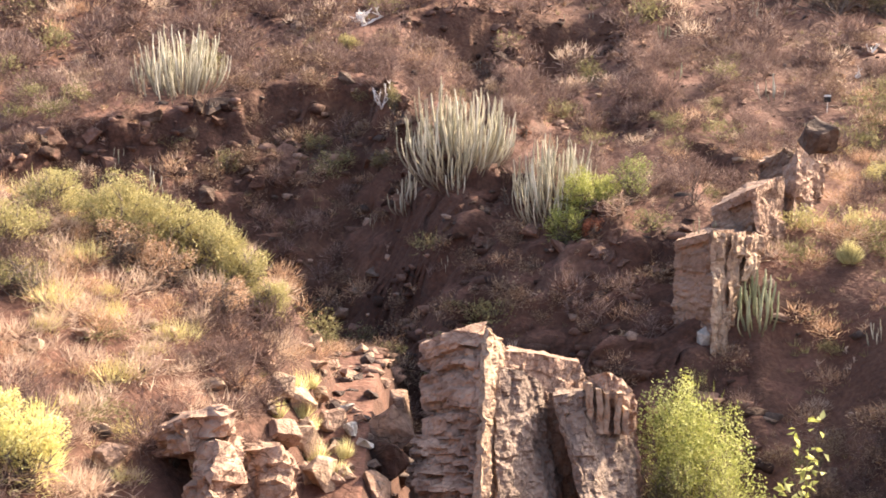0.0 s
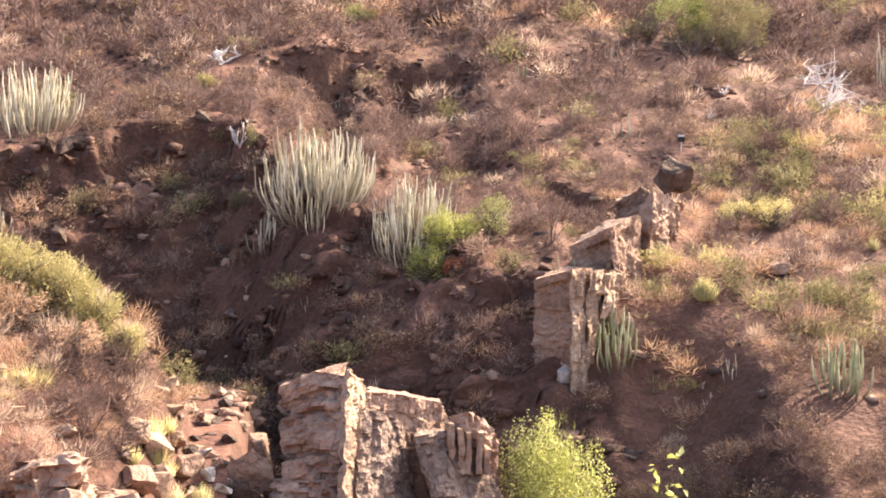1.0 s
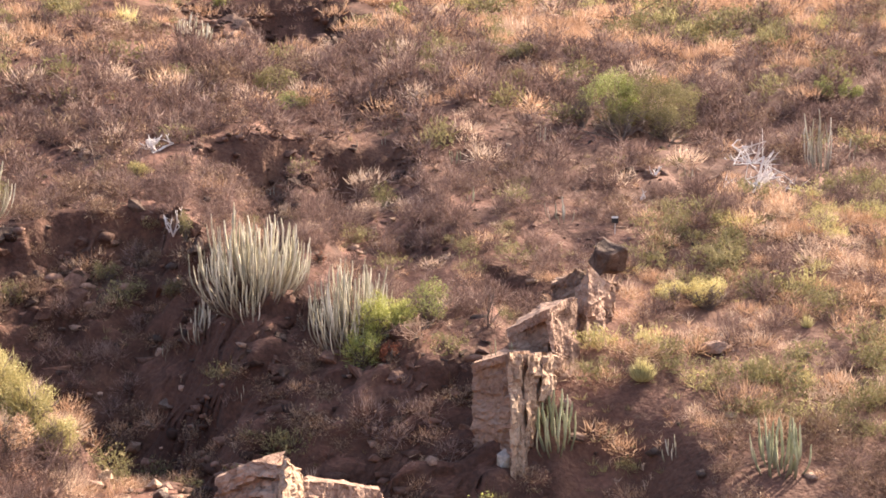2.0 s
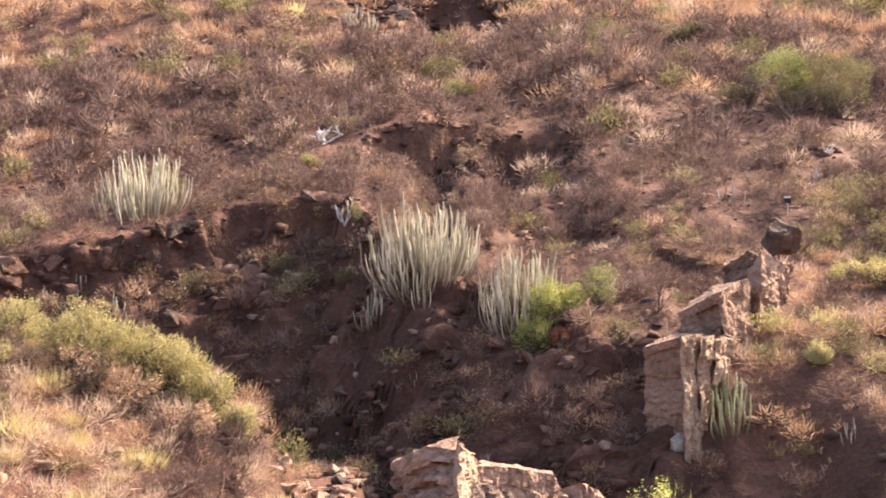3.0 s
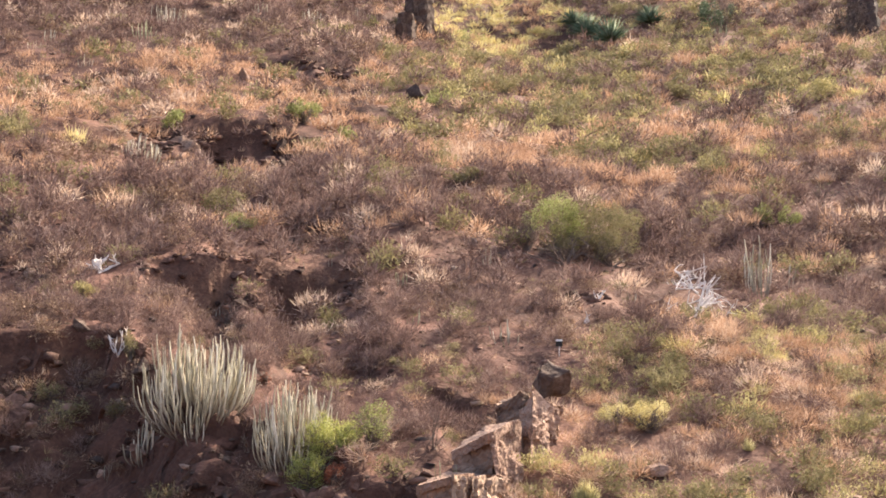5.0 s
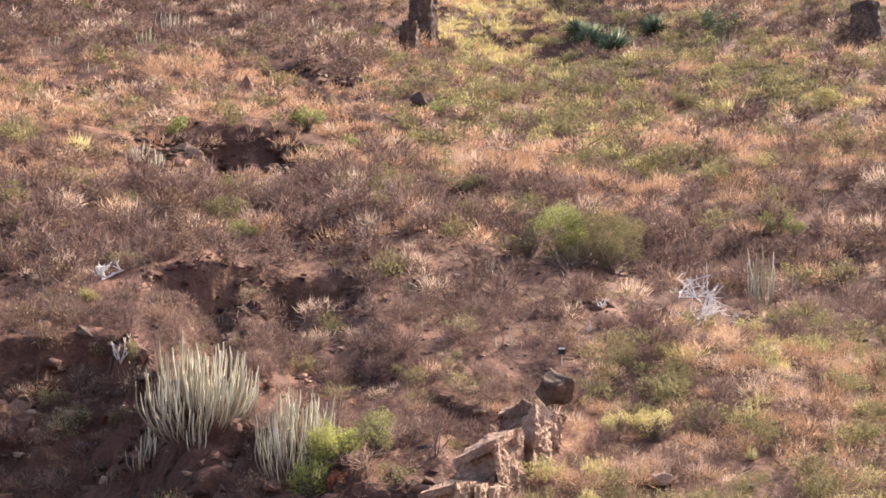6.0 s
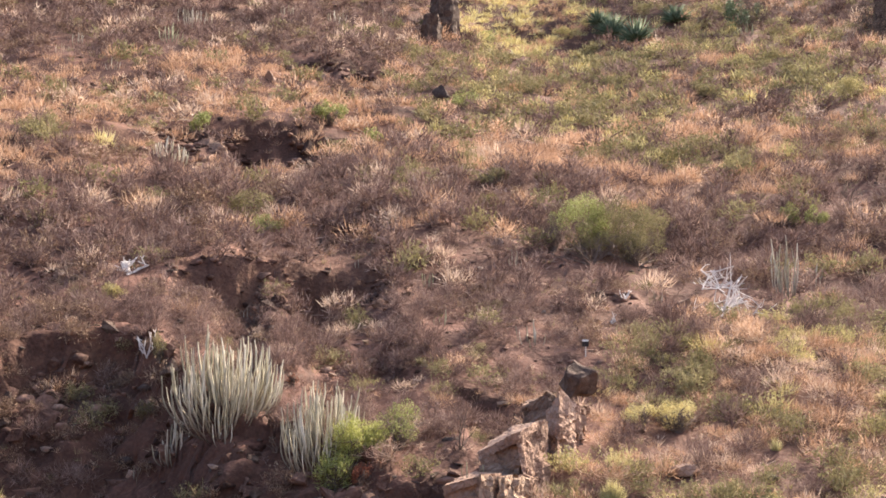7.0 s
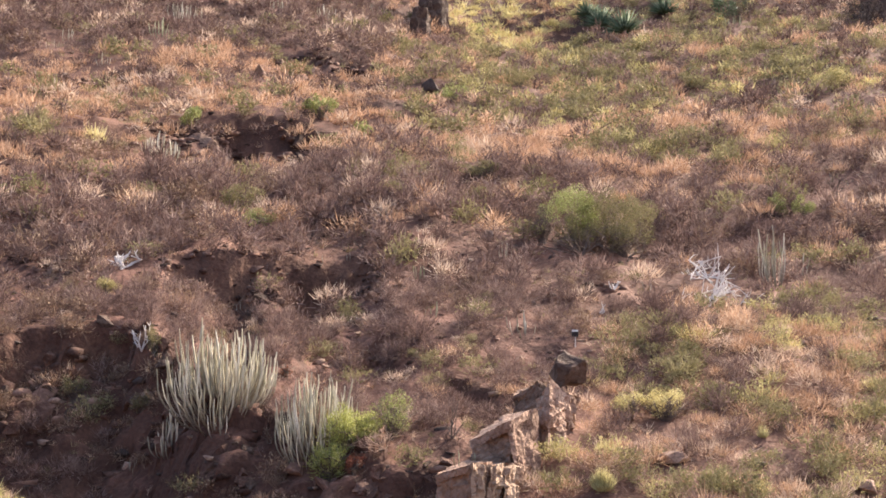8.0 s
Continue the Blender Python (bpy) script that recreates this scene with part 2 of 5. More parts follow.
CLOD = material("earthy_stone", ((0.034, 0.018, 0.013), (0.078, 0.041, 0.030), (0.145, 0.080, 0.058), (0.26, 0.155, 0.115)), 1.2, 7, bump=1.0, bump_scale=10, island=0.5)
BROWN_LEAF = material("brown_leaf", ((0.095, 0.057, 0.042), (0.17, 0.108, 0.078), (0.26, 0.178, 0.122), (0.35, 0.255, 0.17)), 0.5, 4, 0.9, 0, island=0.35, through_light=0.15)
RUSSET = material("russet_dry_leaf", ((0.26, 0.15, 0.09), (0.42, 0.26, 0.16), (0.56, 0.38, 0.26), (0.68, 0.52, 0.38)), 0.6, 4, 0.95, 0, island=0.45, through_light=0.3)
FLOWER = material("yellow_flower", ((0.52, 0.47, 0.17), (0.70, 0.65, 0.29), (0.84, 0.79, 0.46)), 1.5, 6, 0.85, 0, island=0.4, through_light=0.4)
BLACK = material("black_paint", ((0.012, 0.012, 0.012), (0.03, 0.028, 0.027)), 5, 30, 0.6, 0.1)
WHITE = material("white_paint", ((0.62, 0.61, 0.58), (0.82, 0.81, 0.78)), 5, 30, 0.6, 0.1)


# ---- builders ----
def mesh_of(name, verts, faces, mat, smooth=False):
    me = bpy.data.meshes.new(name)
    me.from_pydata([tuple(v) for v in verts] if not isinstance(verts, np.ndarray) else verts.tolist(), [], faces if not isinstance(faces, np.ndarray) else faces.tolist())
    me.materials.append(mat)
    if smooth:
        me.polygons.foreach_set("use_smooth", np.ones(len(me.polygons), bool))
    me.update()
    return me


def part(name, me, parent, label="", m=None):
    ob = new(name, me)
    ob.parent = parent
    if m is not None:
        ob.matrix_basis = m
    if label:
        ob["label"] = label
    return ob


CLEAR = []


def thing(name, x, y, label, category, group="", kind="", sink=0.0, z=None, room=0.45):
    CLEAR.append((x, y, room))
    ob = new(name)
    ob.empty_display_size = 0.2
    ob.location = (x, y, (float(ground_height(x, y)) if z is None else z) - sink)
    return tagged(ob, label, category, group, kind)


def tube(path, radii, sides=5):
    """Vertices and faces of a tapered rod along path."""
    path = np.asarray(path, float)
    along = np.gradient(path, axis=0)
    along /= np.linalg.norm(along, axis=1)[:, None] + 1e-9
    ref = np.array([1.0, 0.13, 0.05]) if abs(along[0, 0]) < 0.8 else np.array([0.0, 1.0, 0.1])
    u = np.cross(along, ref)
    u /= np.linalg.norm(u, axis=1)[:, None]
    v = np.cross(along, u)
    turn = np.arange(sides) * 2 * np.pi / sides
    rings = path[:, None] + np.asarray(radii, float)[:, None, None] * (np.cos(turn)[None, :, None] * u[:, None] + np.sin(turn)[None, :, None] * v[:, None])
    verts = rings.reshape(-1, 3)
    faces = [(r * sides + k, r * sides + (k + 1) % sides, (r + 1) * sides + (k + 1) % sides, (r + 1) * sides + k) for r in range(len(path) - 1) for k in range(sides)]
    faces.append(tuple(range((len(path) - 1) * sides, len(path) * sides)))
    return verts, faces


def joined(pieces):
    verts, faces, base = [], [], 0
    for v, f in pieces:
        verts.append(np.asarray(v))
        faces += [tuple(k + base for k in face) for face in f]
        base += len(v)
    return np.concatenate(verts), faces


def spikes(rng, roots, tips, widths, flat=False):
    """Thin three-sided spikes: twigs and blades."""
    n = len(roots)
    way = tips - roots
    u = np.cross(way, rng.normal(size=(n, 3)))
    u /= np.linalg.norm(u, axis=1)[:, None] + 1e-9
    v = np.cross(way, u)
    v /= np.linalg.norm(v, axis=1)[:, None] + 1e-9
    w = widths[:, None]
    if flat:
        return np.stack([roots + u * w, roots - u * w, tips], 1).reshape(-1, 3), np.arange(n * 3).reshape(-1, 3)
    verts = np.stack([roots + u * w, roots - 0.5 * u * w + 0.87 * v * w, roots - 0.5 * u * w - 0.87 * v * w, tips], 1).reshape(-1, 3)
    k = np.arange(n)[:, None] * 4
    tris = np.concatenate([k + np.array([[0, 1, 3]]), k + np.array([[1, 2, 3]]), k + np.array([[2, 0, 3]])], 0)
    return verts, tris


def leaves(rng, centres, length, width):
    """Small folded leaves, two triangles each, turned every way."""
    n = len(centres)
    a = rng.normal(size=(n, 3)) + np.array([0, 0, 0.4])
    a /= np.linalg.norm(a, axis=1)[:, None]
    b = np.cross(a, rng.normal(size=(n, 3)))
    b /= np.linalg.norm(b, axis=1)[:, None]
    c = np.cross(a, b)
    size = rng.uniform(0.6, 1.3, (n, 1))
    verts = np.stack([centres - a * length * size / 2, centres + b * width * size / 2 + c * width * 0.3, centres + a * length * size / 2, centres - b * width * size / 2 + c * width * 0.3], 1).reshape(-1, 3)
    k = np.arange(n)[:, None] * 4
    return verts, np.concatenate([k + np.array([[0, 1, 2]]), k + np.array([[0, 2, 3]])], 0)


def twiggy(rng, count, spread=0.5, tall=0.6, width=0.008, jut=0.15, flat=False):
    """A template of a leafless shrub of about a metre, as spikes: limbs and the twigs on them."""
    turn = rng.uniform(0, 2 * np.pi, count // 6)
    lean = rng.uniform(0.1, 1.0, count // 6)
    reach = np.stack([np.cos(turn) * lean * spread, np.sin(turn) * lean * spread, tall * rng.uniform(0.6, 1.0, count // 6) * (1 - 0.35 * lean ** 2)], 1)
    roots0 = rng.normal(size=reach.shape) * np.array([0.05, 0.05, 0.0])
    pick = rng.randint(0, len(reach), count)
    f = rng.uniform(0.25, 0.95, (count, 1))
    start = roots0[pick] * (1 - f) + reach[pick] * f
    end = start + rng.normal(size=(count, 3)) * np.array([jut, jut, jut * 0.6]) + np.array([0, 0, jut * 0.85])
    return spikes(rng, np.concatenate([roots0, start]), np.concatenate([reach, end]), np.concatenate([np.full(len(reach), width * 1.5), np.full(count, width)]), flat)


def tufty(rng, count, spread=0.25, tall=0.35, width=0.006, flat=False):
    turn = rng.uniform(0, 2 * np.pi, count)
    lean = np.sqrt(rng.uniform(0, 1, count)) * spread
    tips = np.stack([np.cos(turn) * lean, np.sin(turn) * lean, tall * (1 - 0.6 * (lean / spread) ** 2) * rng.uniform(0.6, 1, count)], 1)
    return spikes(rng, tips * np.array([0.35, 0.35, 0.0]), tips, np.full(count, width), flat)


def bushy(rng, count, spread=0.5, tall=0.6, leaf=0.07, lobe_count=9):
    """A template of a leafy bush: lobes of leaves with gaps between."""
    lobes = rng.normal(size=(lobe_count, 3))
    swell = 0.38 * (9 / lobe_count) ** 0.5
    lobes /= np.linalg.norm(lobes, axis=1)[:, None]
    lobes = lobes * np.array([spread, spread, tall * 0.4]) * rng.uniform(0.4, 0.9 if lobe_count > 9 else 0.75, (lobe_count, 1)) + np.array([0, 0, tall * (0.54 if lobe_count > 9 else 0.52)])
    pick = rng.randint(0, lobe_count, count)
    out = rng.normal(size=(count, 3))
    out /= np.linalg.norm(out, axis=1)[:, None]
    centre = lobes[pick] + out * rng.uniform(0.3, 1.0, (count, 1)) ** 0.6 * np.array([spread * swell, spread * swell, tall * swell * 0.71])
    centre[:, 2] = np.maximum(centre[:, 2], 0.02)
    return leaves(rng, centre, leaf, leaf * 0.55)


def both(*meshes):
    base, vs, fs = 0, [], []
    for v, f in meshes:
        vs.append(v)
        fs.append(f + base)
        base += len(v)
    return np.concatenate(vs), np.concatenate(fs)


def domed(rng, count, spread=0.5, tall=0.5, twig=0.2, width=0.007, lobe_count=7, upright=0.35):
    """A template of a rounded dense shrub: lobes whose skin is fine twigs that point out and up."""
    turn = rng.uniform(0, 2 * np.pi, lobe_count)
    off = np.sqrt(rng.uniform(0, 1, lobe_count)) * 0.55
    lobes = np.stack([np.cos(turn) * off * spread, np.sin(turn) * off * spread, tall * rng.uniform(0.25, 0.5, lobe_count)], 1)
    swell = rng.uniform(0.38, 0.62, (lobe_count, 1)) * np.array([spread, spread, tall * 0.85])
    pick = rng.randint(0, lobe_count, count)
    out = rng.normal(size=(count, 3)) + np.array([0, 0, 0.35])
    out /= np.linalg.norm(out, axis=1)[:, None]
    root = lobes[pick] + out * swell[pick] * rng.uniform(0.35, 1.0, (count, 1))
    way = out + rng.normal(size=(count, 3)) * 0.35 + np.array([0, 0, upright])
    way /= np.linalg.norm(way, axis=1)[:, None]
    root[:, 2] = np.maximum(root[:, 2], 0.0)
    return spikes(rng, root, root + way * twig * rng.uniform(0.5, 1.2, (count, 1)), np.full(count, width) * rng.uniform(0.7, 1.3, count), True)


def scattered(rng, templates, places, sizes):
    """One mesh's vertices and faces: the templates set down at all the places, turned and sized."""
    vs, fs, base = [], [], 0
    for (x, y, z), s in zip(places, sizes):
        v, f = templates[rng.randint(len(templates))]
        a = rng.uniform(0, 2 * np.pi)
        turn = np.array([[math.cos(a), -math.sin(a), 0], [math.sin(a), math.cos(a), 0], [0, 0, rng.uniform(0.8, 1.2)]])
        vs.append(v @ turn.T * s + (x, y, z))
        fs.append(f + base)
        base += len(v)
    return np.concatenate(vs), np.concatenate(fs)


def tri_mesh(name, verts, tris, mat):
    me = bpy.data.meshes.new(name)
    me.vertices.add(len(verts))
    me.vertices.foreach_set("co", np.ascontiguousarray(verts, np.float32).ravel())
    me.loops.add(tris.size)
    me.loops.foreach_set("vertex_index", np.ascontiguousarray(tris, np.int32).ravel())
    me.polygons.add(len(tris))
    me.polygons.foreach_set("loop_start", np.arange(0, tris.size, 3, dtype=np.int32))
    me.materials.append(mat)
    me.update(calc_edges=True)
    return me


def wobble(p, size, amount, seed):
    q = Vector(p) / size + Vector((seed * 3.1, seed * 1.7, seed * 2.3))
    return noise.noise_vector(q) * amount


def boulder_mesh(name, mat, dims, seed, points=16, cuts=2, rough=0.05, worn=True):
    """An angular stone: the hull of a few points, cut finer and roughened."""
    rng = random.Random(seed)
    bm = bmesh.new()
    for _ in range(points):
        d = Vector((rng.gauss(0, 1), rng.gauss(0, 1), rng.gauss(0, 1))).normalized() * rng.uniform(0.85, 1.0)
        bm.verts.new((d.x * dims[0] / 2, d.y * dims[1] / 2, d.z * dims[2] / 2))
    hull = bmesh.ops.convex_hull(bm, input=bm.verts)
    bmesh.ops.delete(bm, geom=[v for v in bm.verts if not v.link_faces], context="VERTS")
    if worn:
        bmesh.ops.bevel(bm, geom=list(bm.edges), offset=min(dims) * 0.02, segments=1, affect="EDGES", clamp_overlap=True)
    bmesh.ops.triangulate(bm, faces=bm.faces)
    if cuts:
        bmesh.ops.subdivide_edges(bm, edges=list(bm.edges), cuts=cuts, use_grid_fill=True)
        bmesh.ops.triangulate(bm, faces=bm.faces)
    big = max(dims)
    for v in bm.verts:
        v.co += wobble(v.co, big * 0.35, rough * big, seed) + wobble(v.co, big * 0.09, rough * big * 0.35, seed + 5)
    me = bpy.data.meshes.new(name)
    bm.to_mesh(me)
    bm.free()
    me.materials.append(mat)
    return me


def prism_mesh(name, mat, outline, z0, z1, seed, rough=0.05, step=0.12, top_tilt=(0.0, 0.0), taper=0.0, fins=0.0):
    """A broken block of rock: an outline in plan, drawn up from z0 to z1, with ragged edges. fins: upright ribs on its sides."""
    rng = random.Random(seed)
    ring = []
    for (ax, ay), (bx, by) in zip(outline, outline[1:] + outline[:1]):
        count = max(1, round(math.hypot(bx - ax, by - ay) / step))
        for k in range(count):
            ring.append((ax + (bx - ax) * k / count, ay + (by - ay) * k / count))
    cx, cy = sum(p[0] for p in ring) / len(ring), sum(p[1] for p in ring) / len(ring)
    ribs = [rng.uniform(-1, 1) * fins for _ in ring]
    levels = max(2, round((z1 - z0) / step) + 1)
    verts, faces = [], []
    for k in range(levels):
        f = k / (levels - 1)
        shrink = 1 - taper * f - (0.012 if k in (0, levels - 1) else 0.0)
        for (x, y), rib in zip(ring, ribs):
            p = Vector((cx + (x - cx) * shrink * (1 + rib), cy + (y - cy) * shrink * (1 + rib), z0 + (z1 - z0) * f))
            p.z += f * ((x - cx) * top_tilt[0] + (y - cy) * top_tilt[1])
            shift = wobble(p, 0.55, rough * 1.6, seed) + wobble(p, 0.16, rough * 0.9, seed + 3)
            p += Vector((shift.x, shift.y, shift.z * 0.4))
            verts.append(p)
    n = len(ring)
    for k in range(levels - 1):
        faces += [(k * n + j, k * n + (j + 1) % n, (k + 1) * n + (j + 1) % n, (k + 1) * n + j) for j in range(n)]
    for base, flip in ((0, True), ((levels - 1) * n, False)):
        rim = base
        for share in (0.82, 0.62, 0.42, 0.22):
            start = len(verts)
            for j in range(n):
                p = Vector(verts[base + j])
                q = Vector((cx + (p.x - cx) * share, cy + (p.y - cy) * share, p.z))
                bump = wobble(q, 0.4, rough * 1.5, seed + 9) + wobble(q, 0.13, rough * 0.8, seed + 12)
                verts.append(q + Vector((bump.x, bump.y, bump.z * 1.3)))
            for j in range(n):
                quad = (rim + j, rim + (j + 1) % n, start + (j + 1) % n, start + j)
                faces.append(quad[::-1] if flip else quad)
            rim = start
        tip = len(verts)
        verts.append(sum((Vector(v) for v in verts[rim:rim + n]), Vector()) / n)
        for j in range(n):
            tri = (rim + j, rim + (j + 1) % n, tip)
            faces.append(tri[::-1] if flip else tri)
    me = bpy.data.meshes.new(name)
    me.from_pydata(verts, [], faces)
    me.materials.append(mat)
    me.update()
    return me


def hewn_mesh(name, mat, corners, origin, seed, rough=0.04, step=0.085, bed=0.0, joint=0.5, layer=(0.06, 0.3)):
    """A block of broken rock between a lower and an upper outline: each corner is x, y, z below and x, y, z above, z from the eye's height.
    bed: how far its layers stand back from one another; joint: the length along its sides after which a layer breaks."""
    rng = random.Random(seed)
    low = [Vector(c[:3]) + Vector((0, 0, EYE)) - origin for c in corners]
    top = [Vector(c[3:]) + Vector((0, 0, EYE)) - origin for c in corners]
    ring, run = [], 0.0
    n = len(corners)
    for k in range(n):
        a, b, c, d = low[k], low[(k + 1) % n], top[k], top[(k + 1) % n]
        size = max((b - a).length, (d - c).length)
        count = max(2, round(size / step))
        side = (b - a) + (d - c)
        out = Vector((side.y, -side.x, 0)).normalized()
        for j in range(count):
            f = j / count
            ring.append((a.lerp(b, f), c.lerp(d, f), out, run + f * size))
        run += size
    tall = max((c - a).length for a, c in zip(low, top))
    levels = max(2, round(tall / step) + 1)
    edges, z = [], 0.0
    while z < tall:
        z += rng.uniform(*layer)
        edges.append(z / tall)
    back = {}
    verts, faces, m = [], [], len(ring)
    for k in range(levels):
        f = k / (levels - 1)
        for a, c, out, along in ring:
            p = a.lerp(c, f)
            number = sum(e < f + 0.02 * math.sin(along * 3.1 + seed) for e in edges)
            key = (number, int(along / joint + number * 0.37))
            if key not in back:
                back[key] = rng.uniform(0, 1) ** 1.3
            shift = wobble(p, 0.6, rough, seed) + wobble(p, 0.1, rough * 0.45, seed + 3)
            bent = p + wobble(p, 0.5, 0.12, seed + 6) + Vector((seed, seed * 0.7, 0))
            chips = 0.7 * noise.cell(Vector((bent.x / 0.42, bent.y / 0.42, bent.z / 0.55))) + 0.5 * noise.cell(Vector((bent.x / 0.17, bent.y / 0.17, bent.z / 0.3 + 9))) + 0.25 * noise.cell(bent / 0.085)
            verts.append(p - out * (bed * back[key] + rough * 1.5 * chips) + Vector((shift.x, shift.y, shift.z * 0.5)))
    for k in range(levels - 1):
        faces += [(k * m + j, k * m + (j + 1) % m, (k + 1) * m + (j + 1) % m, (k + 1) * m + j) for j in range(m)]
    for base, flip in ((0, True), ((levels - 1) * m, False)):
        middle = sum((verts[base + j] for j in range(m)), Vector()) / m
        rim = base
        for share in (0.85, 0.65, 0.45, 0.22):
            start = len(verts)
            for j in range(m):
                q = middle + (verts[base + j] - middle) * share
                verts.append(q + wobble(q, 0.4, rough * 1.4, seed + 9) + wobble(q, 0.13, rough * 0.7, seed + 12))
            for j in range(m):
                quad = (rim + j, rim + (j + 1) % m, start + (j + 1) % m, start + j)
                faces.append(quad[::-1] if flip else quad)
            rim = start
        verts.append(middle)
        for j in range(m):
            tri = (rim + j, rim + (j + 1) % m, len(verts) - 1)
            faces.append(tri[::-1] if flip else tri)
    me = bpy.data.meshes.new(name)
    me.from_pydata(verts, [], faces)
    me.materials.append(mat)
    me.update()
    return me


# ---- the ground: one sheet from the near bank over the hill ----
GX = steps((-420, -60, 40), (-60, -24, 3), (-24, -14, 0.6), (-14, 16, 0.14), (16, 30, 0.3), (30, 60, 1.5), (60, 420, 40))
GY = steps((-400, -20, 40), (-20, 12, 2), (12, 17, 0.4), (17, 27, 0.16), (27, 40, 0.09), (40, 48, 0.15), (48, 70, 0.28), (70, 115, 0.7), (115, 200, 5), (200, 600, 50))
gx, gy = np.meshgrid(GX, GY)
gz = ground_height(gx, gy)
# steep places break up into overhangs and clefts
steepness = np.clip((np.abs(np.gradient(gz, axis=0) / np.gradient(gy, axis=0)) - 0.65) / 0.8, 0, 1) * (gy > 14) * (gy < 115) * (np.abs(gx) < 40)
sheet = np.stack([gx + steepness * 0.25 * fbm(gy / 0.5 + 7, gz / 0.4, 4), gy + steepness * 0.28 * fbm(gx / 0.8, gz / 0.28, 4), gz + steepness * 0.2 * fbm(gx / 0.6, gy / 0.5 + 60, 3)], -1).reshape(-1, 3)
wide = len(GX)
ii = (np.arange(len(GY) - 1)[:, None] * wide + np.arange(wide - 1)[None]).ravel()
ground_tris = np.concatenate([np.stack([ii, ii + 1, ii + wide + 1], 1), np.stack([ii, ii + wide + 1, ii + wide], 1)])
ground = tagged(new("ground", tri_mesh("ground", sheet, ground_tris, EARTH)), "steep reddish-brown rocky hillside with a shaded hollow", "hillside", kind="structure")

# ---- rocks ----
outcrop = thing("rock_outcrop", 1.0, 22.6, "layered pink-brown basalt crag rising from the stream bed", "rock outcrop", z=EYE - 7.0)
OX, OY, OZ = outcrop.location
for k, (name, mat, bed, joint, rough, label, corners) in enumerate((
        ("tower", BASALT, 0.24, 0.6, 0.04, "upper layered mass with ledges", ((-0.26, 22.10, -4.29, -0.41, 23.20, -2.73), (0.11, 21.75, -4.21, 0.16, 22.70, -2.46), (0.57, 21.40, -4.14, 0.74, 22.30, -2.49), (0.93, 22.10, -4.27, 1.04, 23.00, -2.84), (0.95, 23.60, -4.56, 0.94, 24.20, -2.76), (0.21, 23.60, -4.57, 0.64, 24.00, -2.42))),
        ("tower", BASALT, 0.28, 0.7, 0.045, "lower layered mass with ledges", ((-0.63, 21.30, -5.50, -0.46, 22.30, -4.07), (-0.04, 20.60, -5.31, 0.02, 21.75, -4.03), (0.54, 20.50, -5.27, 0.61, 21.45, -3.93), (0.92, 21.30, -5.47, 0.94, 22.10, -4.09), (0.23, 23.40, -6.02, 0.65, 23.30, -3.95))),
        ("ribbed_edge", TAN_ROCK, 0.09, 0.08, 0.035, "upright tan edge of split rock", ((0.46, 20.60, -5.30, 0.60, 22.40, -2.34), (0.59, 20.45, -5.26, 0.73, 22.15, -2.41), (0.87, 21.00, -5.39, 1.01, 22.70, -2.80), (0.88, 21.60, -5.55, 0.99, 23.20, -2.74))),
        ("block", GREY_ROCK, 0.06, 0.5, 0.045, "grey weathered block beside a dark crack", ((0.80, 20.90, -5.37, 0.89, 22.30, -3.00), (1.21, 21.20, -5.44, 1.32, 22.50, -3.06), (1.95, 21.90, -5.61, 1.64, 22.90, -3.41), (2.02, 22.70, -5.81, 1.79, 23.40, -3.39), (0.94, 22.70, -5.83, 1.00, 23.40, -3.04))),
        ("block", BASALT, 0.05, 0.6, 0.04, "pinkish block sloping down from the tower", ((0.89, 22.40, -3.97, 0.98, 22.80, -2.78), (1.63, 22.70, -4.37, 1.62, 23.00, -2.87), (2.22, 23.00, -5.88, 2.28, 23.30, -3.02), (2.62, 23.30, -5.95, 2.52, 23.60, -3.60), (2.35, 24.40, -5.66, 2.31, 24.60, -3.13), (1.09, 24.20, -5.63, 1.14, 24.40, -2.90))),
        ("block", GREY_ROCK, 0.07, 0.4, 0.05, "grey weathered block beside a dark crack", ((2.28, 21.20, -5.42, 1.76, 22.40, -3.42), (2.52, 21.30, -5.44, 2.25, 22.50, -3.34), (3.20, 22.10, -5.64, 2.91, 23.10, -3.53), (3.33, 23.10, -5.89, 3.06, 23.60, -3.49), (2.49, 22.90, -5.85, 2.02, 23.40, -3.43))),
        ("block", BASALT, 0.06, 0.3, 0.045, "pinkish broken block", ((2.35, 22.60, -5.24, 2.28, 22.70, -3.17), (2.64, 22.40, -5.19, 2.56, 22.55, -3.06), (3.06, 22.60, -5.23, 2.90, 22.70, -3.20), (3.29, 22.90, -5.29, 3.19, 23.00, -3.69), (2.84, 23.70, -5.49, 2.80, 23.80, -3.25))))):
    part(name, hewn_mesh(name, mat, corners, outcrop.location, 20 + k, rough, 0.05, bed, joint, (0.06, 0.2) if name == "tower" else (0.5, 1.4)), outcrop, label)
rng = random.Random(4)
for k in range(5):
    x = 2.35 + 0.13 * k + rng.uniform(-0.04, 0.04)
    part("rib", prism_mesh("rib", TAN_ROCK, [(x - 0.05 - OX, 22.35 - OY), (x + 0.05 - OX, 22.3 - OY), (x + 0.06 - OX, 22.8 - OY), (x - 0.06 - OX, 22.8 - OY)], EYE - 4.0 - OZ, EYE - 3.12 - 0.10 * k + rng.uniform(-0.14, 0.08) - OZ, 130 + k, 0.04, 0.07, taper=0.2), outcrop, "upright tan rib of split rock")

